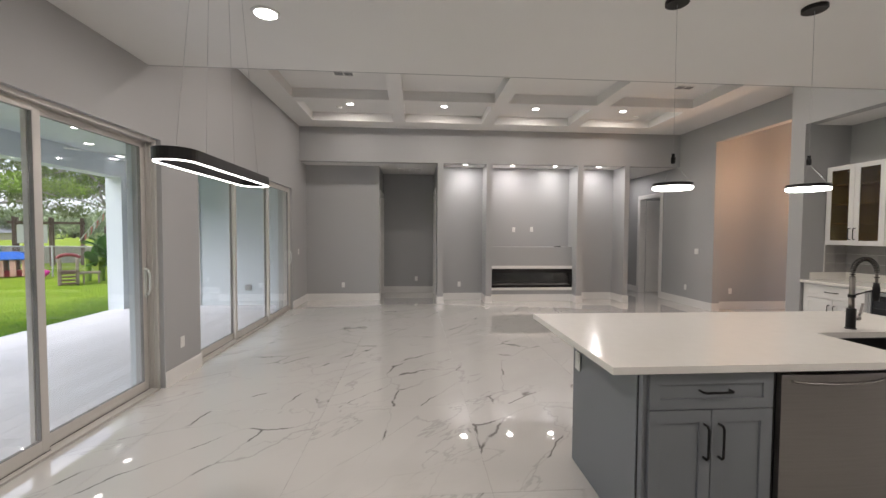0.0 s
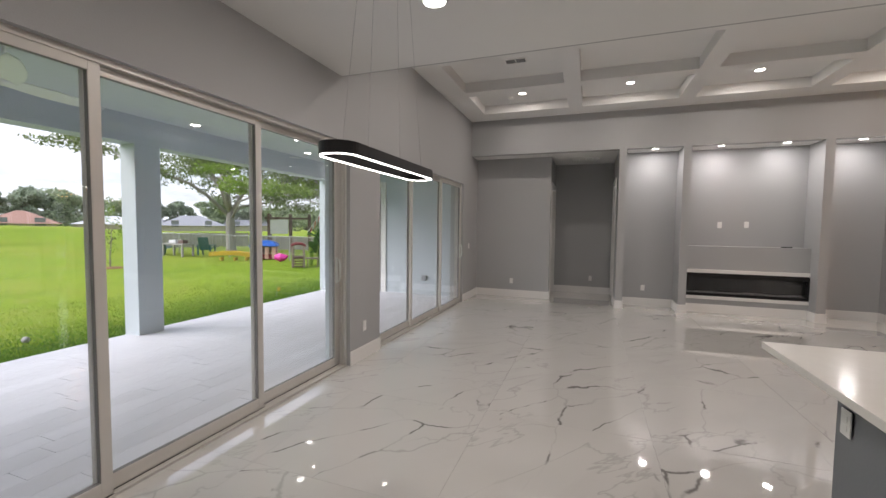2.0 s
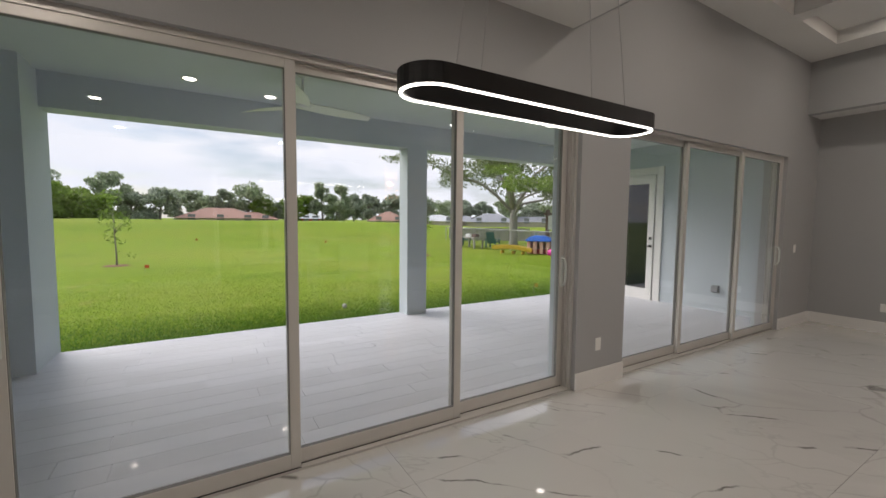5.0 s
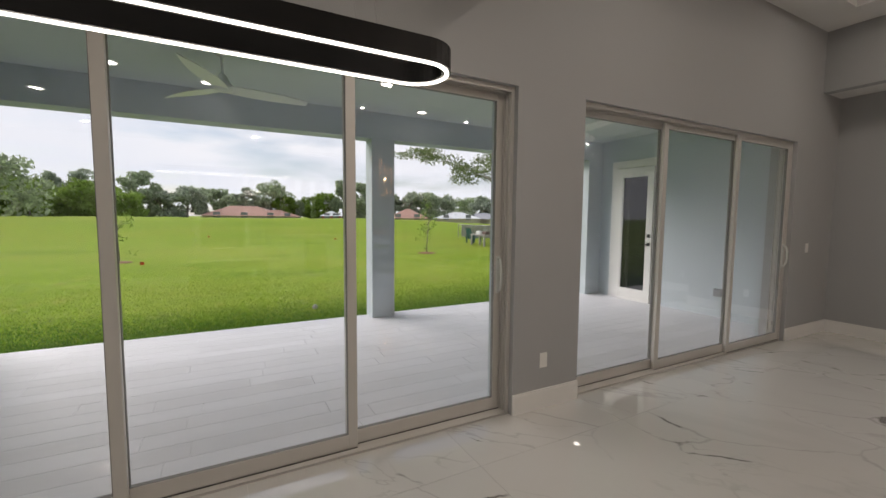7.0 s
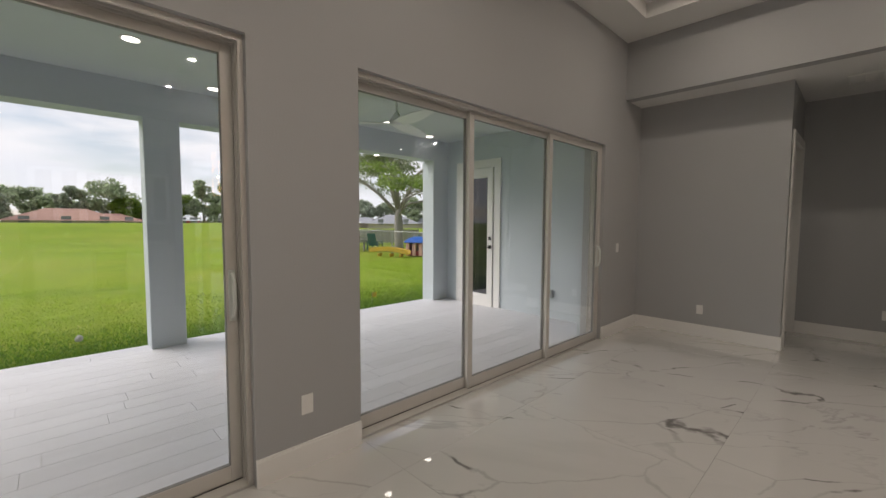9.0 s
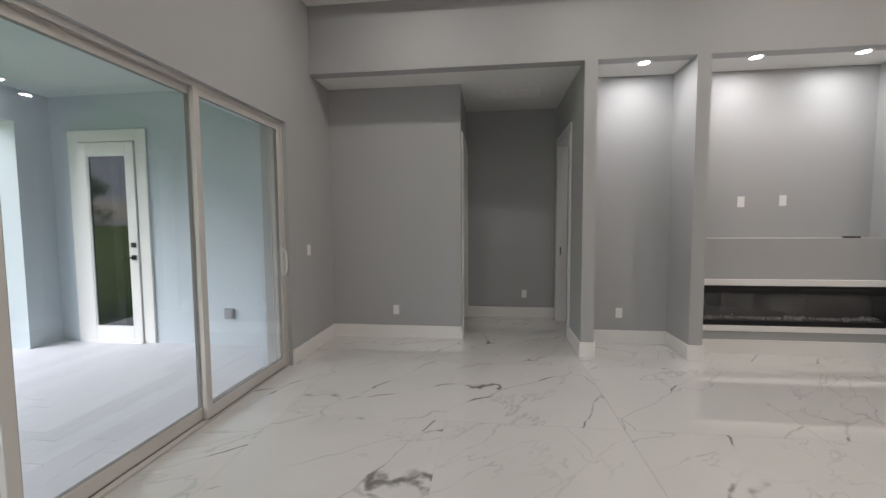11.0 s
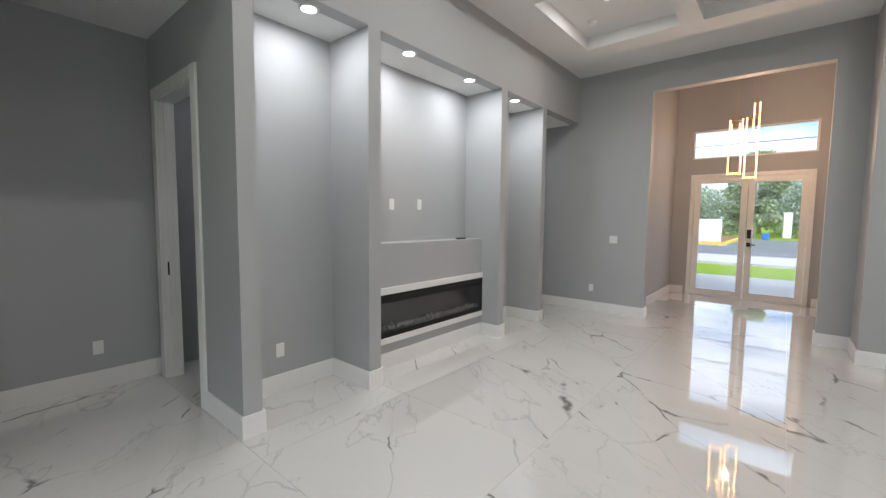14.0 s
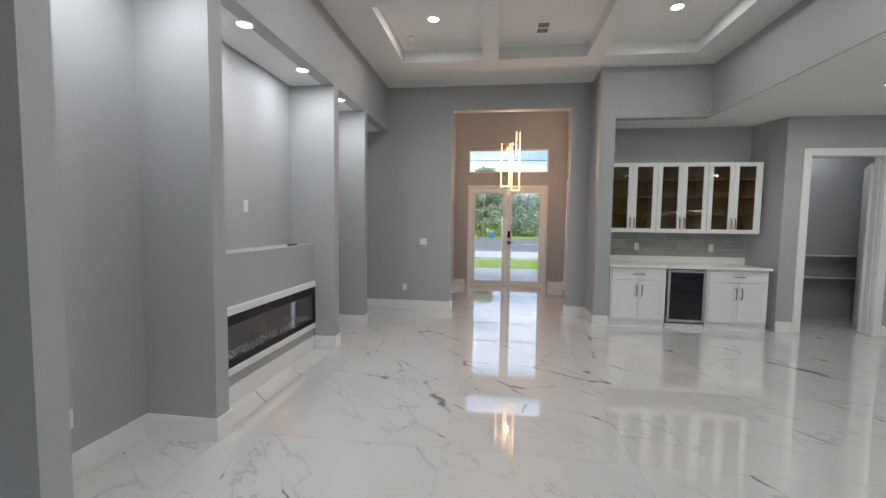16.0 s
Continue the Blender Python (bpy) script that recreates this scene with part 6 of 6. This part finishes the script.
for k, (x, y, t) in enumerate(((-19.4, 16.6, 30), (-22.0, 16.2, 10), (-16.5, 18.0, -30))):
    ob = thing("adirondack_chair", (x, y, -0.1), "dark green plastic Adirondack garden chair", "chair", "garden chairs in the yard")
    ob.rotation_euler = (0, 0, radians(t + 180))
    for sx in (-0.3, 0.3):
        part("leg", boxes((sx - 0.03, sx + 0.03, -0.35, -0.27, 0, 0.5), (sx - 0.03, sx + 0.03, 0.3, 0.38, 0, 0.5)), M["toy_green"], ob)
        part("armrest", boxes((sx - 0.06, sx + 0.06, -0.42, 0.42, 0.5, 0.53)), M["toy_green"], ob)
    for j in range(5):
        x0 = -0.25 + j * 0.1
        bm = bm_new()
        v = [bm.verts.new(p) for p in ((x0, 0.25, 0.28), (x0 + 0.085, 0.25, 0.28), (x0 + 0.085, 0.52, 0.95), (x0, 0.52, 0.95), (x0, 0.27, 0.26), (x0 + 0.085, 0.27, 0.26), (x0 + 0.085, 0.54, 0.94), (x0, 0.54, 0.94))]
        for f in ((0, 1, 2, 3), (7, 6, 5, 4), (0, 4, 5, 1), (1, 5, 6, 2), (2, 6, 7, 3), (3, 7, 4, 0)):
            bm.faces.new([v[i] for i in f])
        part("back_slat", bm, M["toy_green"], ob)
        part("seat_slat", boxes((-0.27, 0.27, -0.38 + j * 0.13, -0.27 + j * 0.13, 0.36 - j * 0.022, 0.38 - j * 0.022)), M["toy_green"], ob)
ob = thing("garden_table", (-20.6, 15.9, -0.1), "low weathered garden table with clutter on it", "table")
part("tabletop", boxes((-0.8, 0.8, -0.4, 0.4, 0.55, 0.6)), M["fence_wood"], ob)
for sx, sy in itertools.product((-0.7, 0.7), (-0.3, 0.3)):
    part("leg", boxes((sx - 0.04, sx + 0.04, sy - 0.04, sy + 0.04, -0.1, 0.55)), M["fence_wood"], ob)
for x, c, w in ((-20.9, "white_wall", 0.25), (-20.3, "toy_brown", 0.2)):
    single("storage_box", boxes((x - w, x + w, 15.8, 16.1, 0.5, 0.68)), M[c], "small plastic storage box on the garden table", "box", bevel=0.02)
for x, y, c in ((-14.9, 0.13, "flag"), (-25.8, 8.3, "flag"), (-28.3, 1.35, "flag"), (-6.9, 7.95, "gold")):
    z = ground_z(x, y)
    ob = thing("marker_flag", (x, y, z), "small orange survey flag on a wire stake" if c == "flag" else "small yellow flag lying in the grass", "marker flag", "marker flags in the lawn")
    bm = bm_new()
    tube(bm, [(0, 0, 0), (0.02, 0, 0.26)], 0.003, 4)
    part("stake", bm, M["galv"], ob)
    part("flag", boxes((0.018, 0.022, 0, 0.10, 0.16, 0.25)), M[c], ob)
bm = bm_new()
bmesh.ops.create_icosphere(bm, subdivisions=2, radius=0.045)
for v in bm.verts:
    v.co *= 1 + 0.3 * noise.noise(v.co * 20)
single("stone", bm, M["concrete"], "pale stone lying at the lawn edge", "stone", at=(-7.38, 3.75, -0.08))

# ---- front yard ----
structure("front_walk", boxes((XF + 0.1, 13.0, 4.6, 9.4, -0.14, -0.04)), M["concrete"], "pale concrete front walk and porch", "path")
structure("driveway", boxes((13.0, 17.6, -3.0, 3.2, -0.15, -0.08)), M["concrete"], "pale paved drive crossing the front lawn", "path")
structure("pavement", boxes((17.6, 21.5, -60, 80, -0.15, -0.05)), M["concrete"], "pale concrete pavement along the road", "pavement")
structure("road", boxes((21.5, 32, -80, 100, -0.2, -0.12), (32, 44, -80, 9.3, -0.2, -0.12)), M["asphalt"], "grey asphalt road and car park", "road")
for y0, y1, x in ((-20, 60, 21.9), (-10, 5.2, 31.0), (9.0, 16.0, 31.0)):
    structure("road_marking", boxes((x, x + 0.15, y0, y1, -0.12, -0.114)), M["white_paint"], "white painted road line", "road marking")
structure("kerb", boxes((21.4, 21.5, -60, 80, -0.15, -0.03)), M["concrete"], "concrete road kerb", "kerb")
structure("far_kerb", boxes((32, 32.25, 9.3, 100, -0.15, 0.05), (32.25, 44, 9.3, 9.5, -0.15, 0.05)), M["yellow_paint"], "yellow painted kerb at the far side", "kerb")
structure("mulch_bed", boxes((32.25, 47, 9.5, 60, -0.15, 0.02)), M["mulch"], "red-brown mulch bed beside the road", "mulch")
structure("white_panel_wall", boxes((33.2, 33.6, 9.75, 14.5, 0.02, 1.6)), M["white_wall"], "plain white panel wall behind the yellow kerb", "wall", bevel=0.02)
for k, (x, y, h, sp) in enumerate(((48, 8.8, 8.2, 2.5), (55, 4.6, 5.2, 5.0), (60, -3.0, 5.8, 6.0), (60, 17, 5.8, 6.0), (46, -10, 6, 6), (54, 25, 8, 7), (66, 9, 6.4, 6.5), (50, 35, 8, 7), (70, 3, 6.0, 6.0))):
    tree(x, y, -0.1, h, sp, 200 + k, "leafy green tree beyond the road", "leaf_dark_haze" if k % 2 else "leaf_far_haze", 9000, 0.19, 0.22, 0.12, 0.8)
bm = bm_new()
for z in (6.2, 7.6):
    tube(bm, [(30.1, -60 + k * 12, z + 0.02 * (k - 5) ** 2) for k in range(11)], 0.03, 4)
line = bm
bm = bm_new()
tube(bm, [(33, -60, -0.2), (33, -60, 9)], 0.15, 8)
tube(bm, [(33, 60, -0.2), (33, 60, 9)], 0.15, 8)
for yy in (-60, 60):
    bm_ = bm_new()
    tube(bm_, [(30.2, yy, -0.2), (30.2, yy, 9)], 0.15, 8)
    pole = single("utility_pole", bm_, M["bark"], "weathered wooden utility pole beside the road", "utility pole", "utility poles")
bm.free()
tagged(new("power_line", mesh_of("power_line", line, M["black"])), "dark overhead power lines strung between poles", "power line", kind="stuff")
single("blue_bin", boxes((45.2, 45.6, 7.4, 7.9, -0.15, 0.45)), M["toy_blue"], "blue plastic bin beside the trees", "bin", bevel=0.05)
single("white_sign", boxes((47.0, 47.2, 5.9, 6.5, 0.0, 2.3)), M["white_wall"], "white sign board among the trees", "sign")


# ---- floor tiles and patio planks ----
TX, TY, G = 1.236, 0.618, 0.003


def lay(name, parent, material, x0, x1, y0, y1, w, h, ox, oy, shift, top, thick, gap, cuts=()):
    """Tiles of one size in rows, cut at the edges; alike ones share a mesh."""
    kept = {}
    j = math.floor((y0 - oy) / h)
    while oy + j * h < y1:
        sx = (j % 3) * shift
        i = math.floor((x0 - ox - sx) / w) 
        while ox + sx + i * w < x1:
            a, b = max(x0, ox + sx + i * w), min(x1, ox + sx + (i + 1) * w)
            c, d = max(y0, oy + j * h), min(y1, oy + (j + 1) * h)
            if b - a > 0.02 and d - c > 0.02:
                key = (round(b - a, 3), round(d - c, 3))
                if key not in kept:
                    bm = boxes((gap / 2, b - a - gap / 2, gap / 2, d - c - gap / 2, -thick, 0))
                    kept[key] = mesh_of(name, bm, M[material])
                o = new(name, kept[key])
                o.parent, o.location = parent, (a, c, top)
            i += 1
        j += 1


for row in ((XW - 0.035, 5.3, YS, 9.0), (-0.97, 0.34, 9.0, 10.9), (XE, XF + 0.02, FR, 8.12), (5.3, XE, 5.67, 9.0), (XW, -0.97, 9.0, 9.53), (4.63, XE, 9.0, 12.1), (0.47, 4.52, 9.0, 9.53)):
    lay("tile", floor, "marble", *row, TX, TX, -0.935, 0.05, 0.0, 0.0, 0.011, 0.0015)
structure("floor_rooms", boxes((0.34, 2.6, 9.66, 10.9, -0.011, 0), (XE, 7.5, 9.3, 11.9, -0.011, 0), (4.1, 6.3, 12.1, 14.0, -0.011, 0), (-2.3, -0.97, 9.68, 10.9, -0.011, 0), (5.3, 6.5, 0.95, 2.83, -0.011, 0), (5.3, 5.9, 2.83, 5.46, -0.011, 0)), M["marble"], "polished marble-look floor of the side rooms", "floor")
PW, PL = 0.2, 1.2
kept = {}
r = random.Random(4)
for i in range(18):
    x0 = TW - 0.05 - (i + 1) * PW
    y = -0.08 - r.uniform(0, 1.0)
    while y < 9.1:
        a, b = max(-0.08, y), min(9.1, y + PL)
        if b - a > 0.03 and x0 > XO - 0.1:
            xa = max(x0, XO + 0.06)
            key = (round(b - a, 2), round(x0 + PW - xa, 2))
            if key not in kept:
                kept[key] = mesh_of("plank", boxes((0.0015, key[1] - 0.0015, 0.0015, b - a - 0.0015, -0.01, 0)), M["plank"])
            o = new("plank", kept[key])
            o.parent, o.location = patio, (xa, a, -0.025)
        y += PL
